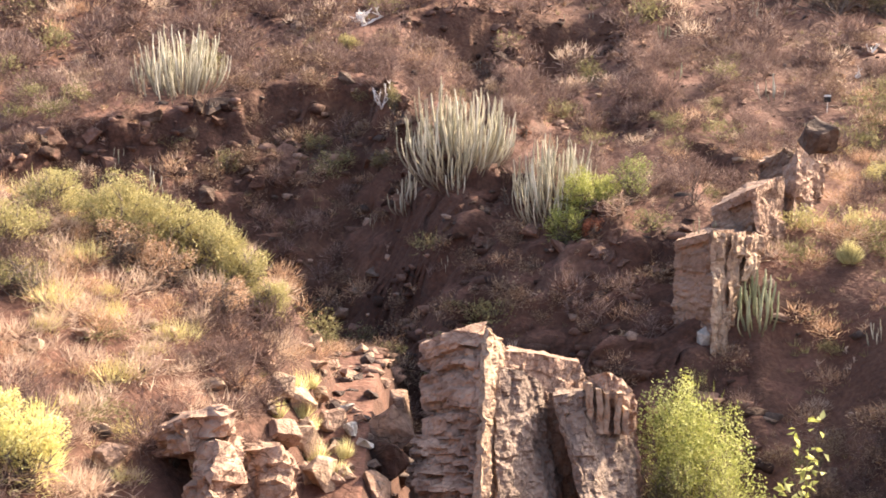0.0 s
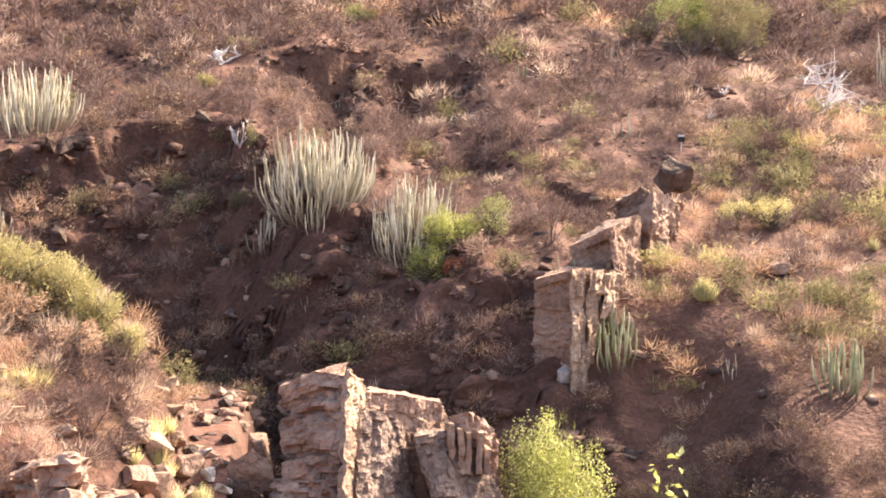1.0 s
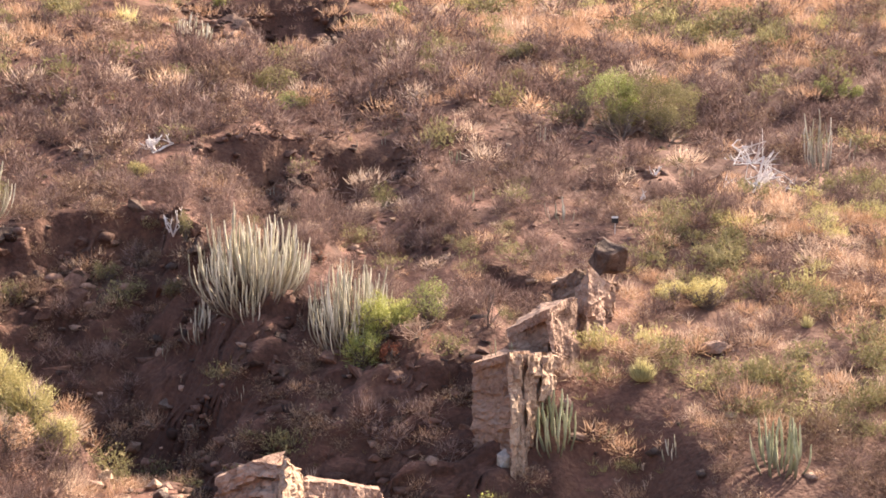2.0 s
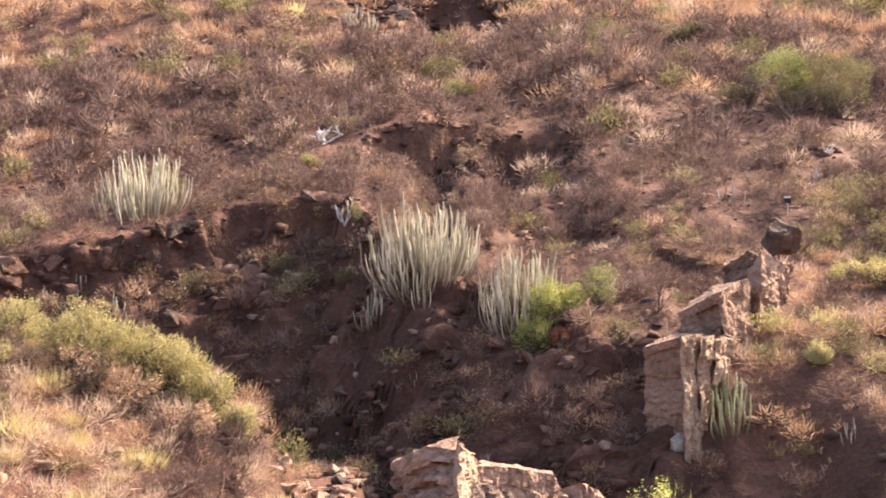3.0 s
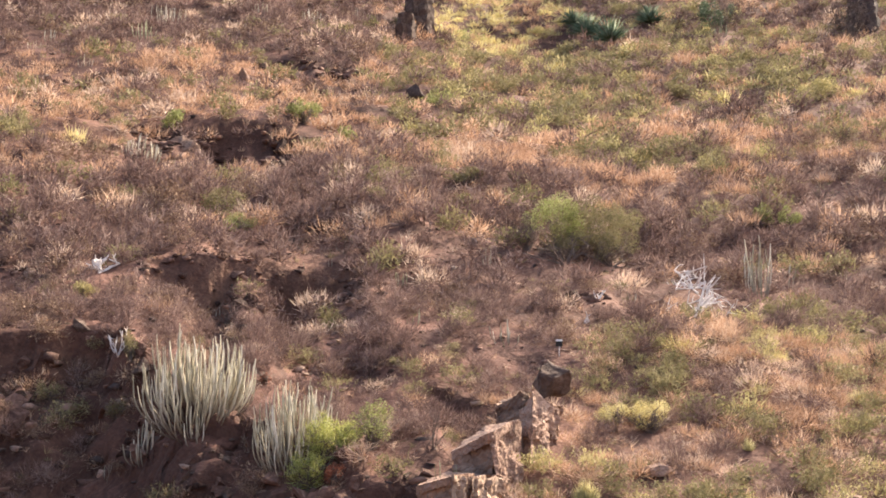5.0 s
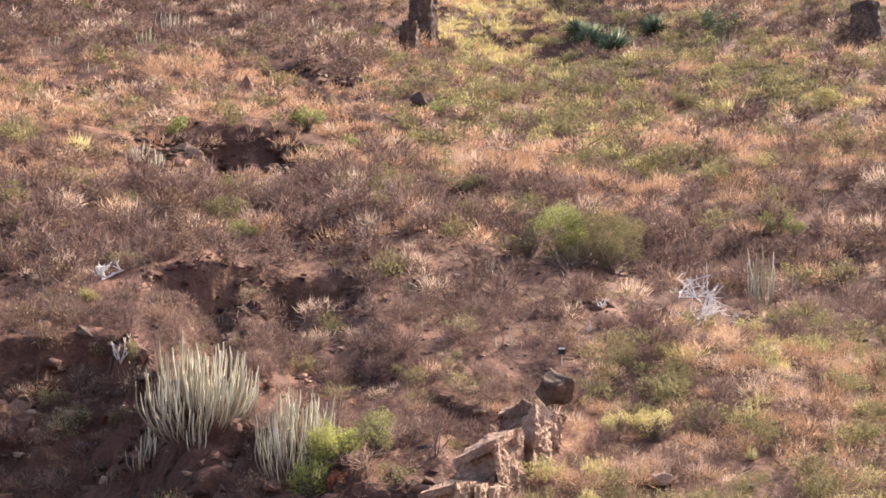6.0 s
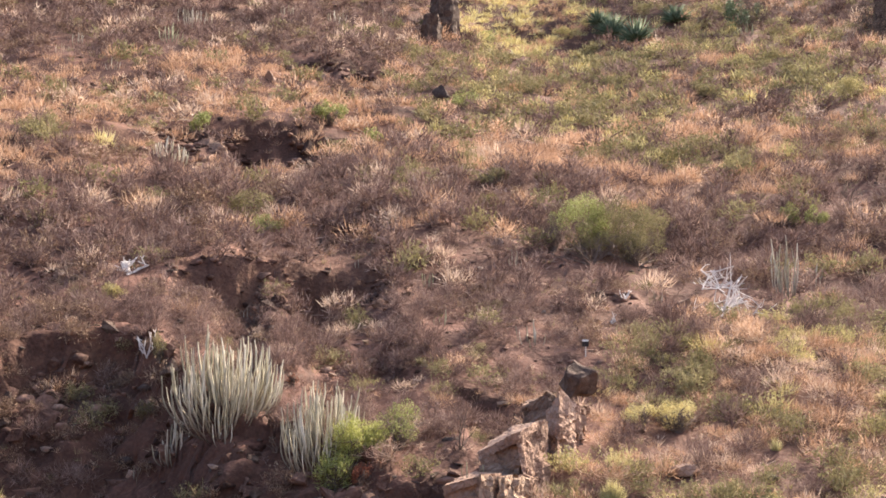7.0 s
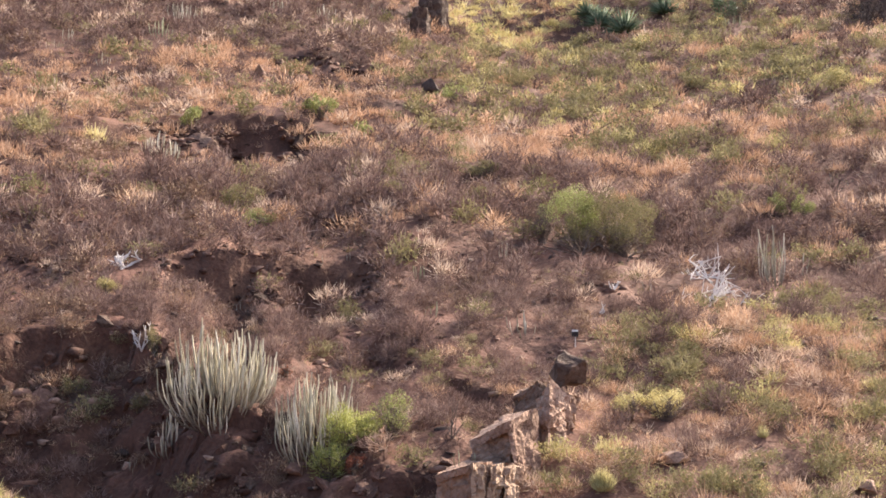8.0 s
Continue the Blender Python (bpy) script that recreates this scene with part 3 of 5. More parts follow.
dyke = thing("rock_dyke", 6.0, 28.4, "upright brown dyke of split basalt slabs stepping up the slope", "rock dyke", z=EYE - 4.2)
DYKE = (
    ("lower_slab", DYKE_SIDE, 0.07, 0.7, 0.035, (0.12, 0.4), "shaded brown face with level bedding", ((4.42, 27.90, -3.31, 4.50, 28.00, -1.33), (5.14, 27.10, -4.13, 5.08, 27.20, -1.03), (5.57, 27.50, -4.20, 6.11, 28.05, -1.06), (5.40, 28.80, -4.05, 5.65, 29.20, -1.02))),
    ("lower_slab", DYKE_SIDE, 0.02, 0.5, 0.03, (0.3, 0.5), "thin flat cap on the slab", ((4.47, 27.95, -1.42, 4.45, 27.95, -1.25), (5.09, 27.12, -1.12, 5.09, 27.10, -0.99), (5.61, 27.90, -1.11, 5.62, 27.90, -1.00), (5.26, 29.00, -1.14, 5.26, 29.00, -0.99))),
    ("ragged_edge", TAN_ROCK, 0.07, 0.16, 0.04, (0.2, 0.7), "pale ragged edge of the slab", ((5.10, 27.00, -4.11, 5.04, 27.10, -0.99), (5.39, 27.15, -4.14, 5.38, 27.30, -1.04), (5.46, 27.40, -4.18, 5.51, 27.70, -1.06), (5.20, 27.40, -4.17, 5.20, 27.60, -1.00))),
    ("ragged_edge", TAN_ROCK, 0.07, 0.14, 0.045, (0.2, 0.6), "pale ragged edge of the slab", ((5.39, 27.25, -2.78, 5.40, 27.28, -1.08), (5.59, 27.40, -2.80, 5.74, 27.55, -1.03), (5.66, 27.60, -2.82, 5.84, 27.90, -1.05), (5.46, 27.50, -2.81, 5.53, 27.70, -1.10))),
    ("ragged_edge", TAN_ROCK, 0.07, 0.12, 0.045, (0.15, 0.5), "pale ragged edge of the slab", ((5.69, 27.50, -1.95, 5.77, 27.55, -1.12), (5.96, 27.70, -1.87, 6.09, 27.85, -1.07), (6.04, 28.00, -1.89, 6.19, 28.20, -1.09), (5.80, 27.90, -1.98, 5.90, 28.00, -1.14))),
    ("cleft_slab", DYKE_SIDE, 0.05, 0.4, 0.05, (0.3, 0.8), "brown slab behind the pale edge", ((5.81, 27.75, -4.24, 6.12, 28.20, -1.04), (6.18, 28.20, -4.32, 6.51, 28.60, -1.15), (6.31, 28.80, -4.41, 6.62, 29.00, -1.17), (5.89, 28.40, -4.34, 6.20, 28.80, -1.06))),
    ("middle_slab", DYKE_SIDE, 0.05, 0.5, 0.04, (0.2, 0.7), "", ((5.42, 29.20, -1.84, 5.44, 29.40, -0.75), (6.17, 28.40, -2.47, 6.11, 28.60, -0.27), (6.87, 29.20, -2.32, 6.91, 29.50, 0.02), (6.38, 30.00, -1.90, 6.48, 30.30, -0.08))),
    ("middle_slab", BASALT, 0.03, 0.5, 0.03, (0.3, 0.5), "tilted flat cap overhanging the slab", ((5.41, 29.40, -0.77, 5.39, 29.40, -0.61), (6.06, 28.50, -0.42, 6.07, 28.45, -0.20), (6.84, 29.35, -0.09, 6.84, 29.35, 0.06), (6.31, 30.30, -0.26, 6.31, 30.30, -0.09))),
    ("middle_slab", BASALT, 0.05, 0.1, 0.035, (0.2, 0.6), "split upright edge", ((6.17, 28.40, -1.25, 6.07, 28.50, -0.25), (6.30, 28.60, -1.26, 6.25, 28.70, -0.20), (6.37, 28.90, -1.27, 6.34, 29.00, -0.21), (6.25, 28.80, -1.27, 6.16, 28.80, -0.25))),
    ("upper_slab", BASALT, 0.05, 0.35, 0.045, (0.2, 0.8), "leaning pointed slab under the boulder", ((7.06, 30.00, -1.68, 7.08, 30.25, 0.28), (7.18, 29.70, -1.78, 7.30, 30.00, 0.75), (7.82, 30.50, -1.48, 7.95, 30.70, 0.27), (7.54, 31.00, -1.26, 7.69, 31.20, 0.70))),
    ("upper_slab", DYKE_SIDE, 0.05, 0.3, 0.05, (0.2, 0.8), "", ((7.69, 30.40, -1.47, 7.78, 30.60, 0.37), (7.92, 30.60, -1.37, 8.04, 30.75, 0.25), (8.10, 31.20, -1.27, 8.21, 31.30, 0.33), (7.88, 31.20, -1.27, 7.93, 31.20, 0.45))),
    ("upper_slab", DYKE_SIDE, 0.06, 0.4, 0.05, (0.2, 0.6), "dark shaded block", ((6.64, 30.90, -0.99, 6.73, 31.20, 0.32), (7.19, 30.50, -0.99, 7.29, 30.80, 0.67), (7.53, 31.40, -0.78, 7.66, 31.60, 0.64), (6.92, 31.80, -0.78, 6.98, 32.00, 0.48))),
    ("foot_block", DYKE_SIDE, 0.03, 0.4, 0.04, (0.3, 0.6), "loose block at the foot", ((4.36, 27.90, -3.36, 4.39, 28.00, -2.67), (4.64, 27.60, -3.33, 4.65, 27.70, -2.62), (4.78, 28.10, -3.40, 4.81, 28.20, -2.70), (4.55, 28.40, -3.43, 4.58, 28.50, -2.67))),
)
for k, (name, mat, bed, joint, rough, layer, label, corners) in enumerate(DYKE):
    part(name, hewn_mesh(name, mat, corners, dyke.location, 200 + k, rough, 0.07, bed, joint, layer), dyke, label)


def stone(name, x, y, dims, seed, mat, label, category="stone", group="", sink=0.25, z=None, turn=0.0, points=16, rough=0.05):
    zz = float(ground_height(x, y)) + dims[2] * (0.5 - sink) if z is None else z
    ob = new(name, boulder_mesh(name, mat, dims, seed, points, 2 if dims[0] > 0.45 else 1, rough))
    CLEAR.append((x, y, dims[0] * 0.3))
    ob.matrix_world = pose(x, y, zz, 0, 0, turn)
    return tagged(ob, label, category, group)


stone("boulder", 7.92, 30.9, (1.0, 0.9, 1.02), 3, BOULDER, "dark brown rounded boulder balanced on the dyke", "boulder", z=EYE + 0.88, points=16, rough=0.13)
stone("pale_stone", 4.95, 27.3, (0.34, 0.3, 0.5), 8, PALE_STONE, "white lichen-covered stone at the foot of the dyke", z=EYE - 3.0, points=12)
# stones of the stream bed
for k, (x, y, w, mat, say) in enumerate((
        (-2.10, 24.27, 0.5, TAN_ROCK, "tan"), (-2.37, 33.39, 0.55, BASALT, "pink-brown"), (-2.01, 33.69, 0.5, GREY_ROCK, "grey"), (-1.79, 32.40, 0.45, GREY_ROCK, "grey"), (-1.85, 25.47, 0.45, TAN_ROCK, "tan"),
        (-2.06, 23.82, 0.5, TAN_ROCK, "tan"), (-1.48, 25.17, 0.4, DARK_ROCK, "dark"), (-1.27, 25.77, 0.4, BASALT, "pink-brown"), (-1.55, 23.37, 0.42, PALE_STONE, "water-worn white"), (-1.23, 22.53, 0.4, DARK_ROCK, "dark"),
        (-1.34, 22.23, 0.46, PALE_STONE, "water-worn white"), (-1.18, 21.78, 0.42, PALE_STONE, "water-worn white"), (-1.70, 24.15, 0.3, DARK_ROCK, "dark"), (-1.13, 24.03, 0.4, DARK_ROCK, "dark"), (-2.00, 23.25, 0.6, TAN_ROCK, "tan"),
        (-2.06, 21.96, 0.6, TAN_ROCK, "tan"), (-1.69, 21.75, 0.6, TAN_ROCK, "tan"), (-2.29, 22.47, 0.5, TAN_ROCK, "tan"), (-1.38, 20.97, 0.5, TAN_ROCK, "tan"), (-1.91, 20.97, 0.6, TAN_ROCK, "tan"), (-1.62, 33.78, 0.5, GREY_ROCK, "grey"), (-1.23, 33.72, 0.4, BASALT, "pink-brown"))):
    stone("stone", x, y, (w, w * 0.9, w * 0.62), 30 + k, mat, say + " broken stone lying in the dry stream bed", group="stones of the stream bed", turn=k * 47, sink=0.42, points=11, rough=0.08)
rng = random.Random(12)
for k in range(46):
    x, y = rng.uniform(-2.6, -0.6), rng.uniform(20.5, 27.5)
    w = rng.uniform(0.2, 0.5)
    mat, say = rng.choice(((BASALT, "pink-brown"), (BASALT, "pink-brown"), (GREY_ROCK, "grey"), (DARK_ROCK, "dark"), (TAN_ROCK, "tan")))
    stone("stone", x, y, (w * rng.uniform(0.8, 1.4), w, w * rng.uniform(0.5, 0.8)), 430 + k, mat, say + " broken stone lying in the dry stream bed", group="stones of the stream bed", turn=k * 77, points=10, sink=0.4, rough=0.08)
for k, (x, y, zz, w) in enumerate(((-0.98, 21.1, -4.75, 1.0), (-0.86, 21.8, -4.35, 0.95), (-0.80, 22.5, -4.0, 0.9), (-0.9, 20.5, -5.2, 1.1), (-0.7, 23.3, -3.9, 0.9))):
    stone("rock", x, y, (w * 0.75, w, w * 1.1), 480 + k, CLOD if k % 2 else DYKE_SIDE, "dark rock in the shaded cleft beside the crag", "rock", "rocks of the cleft", z=EYE + zz, turn=k * 50)
# rocks of the spur
for k, (x, y, w, h, mat) in enumerate(((-2.41, 21.96, 0.6, 0.5, TAN_ROCK), (-2.16, 22.08, 0.7, 0.55, TAN_ROCK), (-2.28, 20.82, 0.7, 0.6, BASALT), (-2.01, 21.48, 0.8, 0.6, TAN_ROCK), (-1.69, 20.82, 0.8, 0.6, TAN_ROCK), (-2.20, 20.22, 0.7, 0.55, BASALT), (-1.66, 22.44, 0.6, 0.5, BASALT), (-2.93, 19.74, 0.6, 0.4, BASALT), (-2.57, 19.41, 0.7, 0.5, BASALT), (-3.47, 22.65, 0.5, 0.4, BASALT), (-4.06, 21.54, 0.35, 0.25, TAN_ROCK),
                                     (-4.35, 21.69, 0.3, 0.2, TAN_ROCK), (-3.73, 21.12, 0.3, 0.2, TAN_ROCK), (-5.16, 20.85, 0.35, 0.25, BASALT), (-5.70, 20.16, 0.35, 0.25, TAN_ROCK), (-2.71, 22.26, 0.4, 0.3, BASALT), (-4.19, 18.42, 0.6, 0.4, BASALT), (-3.28, 20.88, 0.4, 0.25, TAN_ROCK))):
    stone("rock", x, y, (w, w * 0.9, h), 70 + k, mat, "pinkish-brown rock half buried in the sunny spur", "rock", "rocks on the spur", turn=k * 61)
# the block behind the hollow is coloured dark to stand in for cave shade
face = thing("rock_ledge", -3.2, 19.0, "pink-brown broken rock face with a dark hollow at the spur's foot", "rock ledge", room=0.9)
for k, (mat, label, corners) in enumerate(((BASALT, "overhanging upper block", ((-3.70, 18.60, -3.76, -3.75, 18.50, -3.43), (-3.15, 18.10, -3.56, -3.17, 18.00, -3.13), (-2.57, 18.50, -3.63, -2.54, 18.40, -3.09), (-2.91, 19.60, -3.85, -2.92, 19.60, -3.19), (-3.76, 19.60, -3.87, -3.76, 19.60, -3.36))),
                                           (BASALT, "lower block beside the hollow", ((-3.14, 17.70, -4.40, -3.19, 18.20, -3.51), (-2.73, 17.50, -4.35, -2.78, 18.00, -3.40), (-2.36, 18.10, -4.49, -2.49, 18.50, -3.56), (-2.56, 19.30, -4.55, -2.66, 19.40, -3.58), (-3.35, 19.30, -4.57, -3.34, 19.40, -3.67))),
                                           (DARK_ROCK, "back of the hollow, its shade put into the rock colour", ((-4.09, 18.50, -4.62, -4.11, 18.90, -3.74), (-3.27, 18.60, -4.63, -3.33, 18.90, -3.72), (-3.43, 19.50, -4.85, -3.45, 19.60, -3.86), (-4.20, 19.50, -4.86, -4.22, 19.60, -3.80))),
                                           (DYKE_SIDE, "broken side block", ((-2.36, 18.20, -4.51, -2.48, 18.70, -3.67), (-1.94, 18.20, -4.50, -2.04, 18.70, -3.59), (-1.73, 18.60, -4.60, -1.85, 19.00, -3.83), (-2.13, 19.60, -4.62, -2.14, 19.60, -3.68), (-2.56, 19.60, -4.62, -2.57, 19.60, -3.69))))):
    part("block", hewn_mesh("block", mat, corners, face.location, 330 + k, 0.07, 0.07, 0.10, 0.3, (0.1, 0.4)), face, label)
# stones of the hill
stone("rock", 11.89, 75.12, (1.35, 1.1, 1.0), 91, DARK_ROCK, "dark rounded rock among green scrub", "rock")
stone("rock", 9.73, 29.19, (0.85, 0.6, 0.36), 92, BASALT, "flat grey-brown stone in dry grass", "rock")
stone("rock", 13.46, 27.87, (0.6, 0.5, 0.4), 93, BASALT, "grey-brown stone in dry grass", "rock")
stone("rock", 9.28, 46.47, (0.6, 0.5, 0.5), 94, GREY_ROCK, "grey leaning stone among dry shrubs", "rock")
for x, y, w in ((13.74, 45.03, 0.16), (9.20, 39.60, 0.15), (21.01, 93.75, 0.35), (21.47, 93.21, 0.3)):
    stone("white_stone", x, y, (w, w, w), 95, PALE_STONE, "small white stone on the slope", group="white stones", points=10)
for k, (x, y, w, h) in enumerate(((16.13, 100.08, 2.4, 5.0), (14.70, 96.96, 1.6, 2.6), (45.05, 89.40, 2.5, 3.0))):
    crag = thing("crag", x, y, "dark upright crag of ribbed rock high on the slope", "crag", "crags", sink=0.6)
    part("face", prism_mesh("face", BOULDER if k < 2 else DARK_ROCK, [(-w / 2, 0.1), (-w / 4, -w / 3), (w / 4, -w / 4), (w / 2, 0.2), (w / 3, w / 2), (-w / 3, w / 2)], 0, h, 300 + k, 0.12, 0.25, taper=0.2, fins=0.05), crag)

# marker on a stake by the boulder
stake = thing("marker_stake", 9.55, 36.4, "thin stake carrying a small black and white marker", "marker")
sx, sy, sz = stake.location
v, f = tube([(0, 0, -0.1), (0.0, 0, 0.14), (0.01, 0, 0.30)], [0.012, 0.011, 0.01], 6)
part("stake", mesh_of("stake", v, f, DEAD_WOOD), stake)
for nm, mat, cz, tall in (("marker_plate", BLACK, 0.33, 0.13), ("marker_rim", WHITE, 0.42, 0.05)):
    bm = bmesh.new()
    bmesh.ops.create_cube(bm, size=1, matrix=Matrix.Translation((0, 0, cz)) @ Matrix.Diagonal((0.17, 0.04, tall, 1)))
    bmesh.ops.bevel(bm, geom=list(bm.edges), offset=0.008, segments=2, affect="EDGES")
    me = bpy.data.meshes.new(nm)
    bm.to_mesh(me)
    bm.free()
    me.materials.append(mat)
    plate = part(nm, me, stake if nm == "marker_plate" else plate)

# ---- candelabra spurges ----
REACHES = (0.03, 0.12, 0.22, 0.34, 0.48, 0.65)


def stem_mesh(reach, thick, mat, seed):
    """A stem one metre high that leans out at its foot and then stands up."""
    rng = random.Random(seed)
    path = []
    for k in range(8):
        f = k / 7
        out = reach * (1 - (1 - f) ** 2.6)
        path.append((out + rng.uniform(-0.012, 0.012), rng.uniform(-0.012, 0.012) + 0.03 * math.sin(3 * f + seed), f ** (1 + 0.7 * reach)))
    radii = [thick * s for s in (0.75, 0.95, 1.0, 1.0, 1.0, 0.97, 0.85, 0.45)]
    v, f = tube(path, radii, 5)
    return mesh_of("stem", v, f, mat)


STEMS = {}
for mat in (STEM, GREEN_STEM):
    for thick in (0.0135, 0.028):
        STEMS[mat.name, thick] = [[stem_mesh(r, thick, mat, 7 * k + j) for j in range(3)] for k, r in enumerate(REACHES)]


def spurge(x, y, wide, tall, count, mat, label, seed, group="candelabra spurges", z=None):
    rng = random.Random(seed)
    plant = thing("candelabra_spurge", x, y, label, "cactus-like spurge", group, sink=0.08, room=max(wide * 0.5, 0.25 + 0.4 * wide), z=z)
    thick = 0.0135 if tall > 0.9 and count > 50 else (0.0135 if tall > 1.5 else 0.028)
    for k in range(count):
        q = math.sqrt((k + 0.5) / count) * rng.uniform(0.88, 1.08)
        a = k * 2.39996 + rng.uniform(-0.2, 0.2)
        h = tall * (1 - 0.30 * q * q) * rng.uniform(0.50, 1.0)
        reach = q * wide / 2 * (0.55 if count > 50 else 0.40) / h
        j = min(range(len(REACHES)), key=lambda n: abs(REACHES[n] - reach))
        foot = (0.54 if count > 50 else 0.62) * q * wide / 2
        fx, fy = math.cos(a) * foot, math.sin(a) * foot
        sag = max(-0.35, min(0.15, float(ground_height(x + fx, y + fy)) - float(ground_height(x, y)))) * 0.8
        m = pose(fx, fy, sag + rng.uniform(-0.06, 0.02) * tall - (0.30 * tall * q * q * max(0.0, -math.sin(a) - 0.4 * math.cos(a)) if count > 50 else 0.0), rng.uniform(-8, 8), rng.uniform(-8, 8), math.degrees(a)) @ Matrix.Diagonal((h * min(1.5, reach / REACHES[j] if j else 1.0), h, h, 1))
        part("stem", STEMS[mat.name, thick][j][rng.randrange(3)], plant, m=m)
    return plant


GREYISH = "dense clump of pale grey-green upright spurge stems"
SMALL = "small clump of pale upright spurge stems"
GREENISH = "clump of blue-green upright spurge stems"
FAR = "distant clump of silvery spurge stems on the slope"
for k, (x, y, wide, tall, count, mat, label) in enumerate((
        (0.30, 33.24, 2.45, 1.95, 200, STEM, GREYISH + " at the brow"),
        (2.30, 31.23, 1.7, 1.65, 130, STEM, GREYISH + " beside a lime-green bush"),
        (-7.00, 38.61, 2.4, 1.95, 150, STEM, GREYISH + " on the open slope"),
        (-5.85, 36.87, 0.4, 0.42, 5, STEM, SMALL), (-0.83, 34.05, 0.95, 0.9, 20, STEM, SMALL), (0.26, 32.34, 0.55, 0.95, 7, STEM, SMALL),
        (-1.70, 34.62, 0.35, 0.45, 4, STEM, SMALL), (-8.06, 35.61, 0.6, 0.55, 5, STEM, SMALL), (-7.02, 34.92, 0.6, 0.7, 6, STEM, SMALL),
        (-1.75, 34.74, 0.3, 0.3, 3, STEM, SMALL), (0.06, 31.05, 0.3, 0.3, 3, STEM, SMALL), (5.98, 27.36, 0.95, 1.15, 26, GREEN_STEM, GREENISH + " against the dyke"),
        (9.50, 24.99, 1.15, 1.15, 28, GREEN_STEM, GREENISH + " in dry grass"), (0.99, 43.80, 0.3, 0.5, 2, STEM, SMALL), (6.43, 43.14, 0.45, 0.65, 6, GREEN_STEM, SMALL),
        (9.39, 44.46, 0.5, 0.62, 6, STEM, SMALL), (6.28, 39.42, 0.5, 0.65, 5, GREEN_STEM, SMALL), (8.37, 37.44, 0.9, 0.75, 10, STEM, SMALL), (13.13, 41.34, 0.4, 0.5, 4, STEM, SMALL),
        (10.11, 42.72, 0.2, 0.42, 2, STEM, SMALL), (17.25, 41.73, 1.0, 2.2, 16, STEM, "tall open clump of green spurge stems"), (18.81, 42.87, 0.3, 1.1, 3, STEM, SMALL),
        (-1.94, 60.48, 1.9, 1.35, 40, STEM, FAR), (-1.44, 92.07, 2.4, 1.8, 40, STEM, FAR), (7.84, 94.05, 1.7, 1.2, 14, STEM, FAR), (11.83, 99.39, 1.4, 1.0, 10, STEM, FAR),
        (4.58, 94.41, 1.6, 1.0, 12, STEM, FAR), (-8.04, 84.54, 1.0, 0.9, 8, STEM, FAR), (-5.54, 78.96, 1.1, 0.8, 8, STEM, FAR), (-8.65, 81.93, 0.9, 0.7, 6, STEM, FAR),
        (-2.69, 84.21, 1.6, 1.3, 12, GREEN_STEM, FAR), (34.91, 90.06, 1.5, 1.1, 12, GREEN_STEM, FAR), (37.69, 86.13, 0.7, 0.8, 5, STEM, FAR),
        (7.91, 26.25, 0.35, 0.45, 5, STEM, SMALL), (7.95, 26.25, 0.4, 0.4, 5, STEM, SMALL), (3.60, 44.97, 0.2, 0.4, 2, STEM, SMALL), (4.48, 45.18, 0.2, 0.4, 2, STEM, SMALL))):
    spurge(x, y, wide, tall, count, mat, label, 500 + k)

spurge(4.95, 28.2, 0.18, 0.5, 2, GREEN_STEM, "two thin spurge stems on the ledge of the dyke", 590, z=EYE - 1.02)
spurge(5.35, 28.5, 0.12, 0.4, 2, GREEN_STEM, "two thin spurge stems on the ledge of the dyke", 591, z=EYE - 1.0)

# ---- bushes ----
def bush(x, y, wide, tall, count, mat, label, seed, leaf=0.06, z=None, twigs=60, twig_mat=BARK, name="bush", sink=0.05, group=""):
    rng = np.random.RandomState(seed)
    if y < 50:
        leaf, count = leaf * 0.68, int(count * 1.7)
    plant = thing(name, x, y, label, "bush", group, sink=sink, z=z, room=wide * 0.22)
    v, f = twiggy(rng, twigs * (3 if count > 1400 else 1), wide / 2 * 0.95, tall * 0.85, 0.012)
    part("branchwork", tri_mesh("branchwork", v, f, twig_mat), plant)
    v, f = bushy(rng, count, wide / 2, tall, leaf, 22 if count > 1400 else 10)
    if mat in (YELLOWING, LIME, FLOWER):
        v, f = both((v, f), domed(rng, count // 2, wide / 2, tall, 0.16, 0.007, 12, 0.8))
    part("foliage", tri_mesh("foliage", v, f, mat), plant)
    return plant


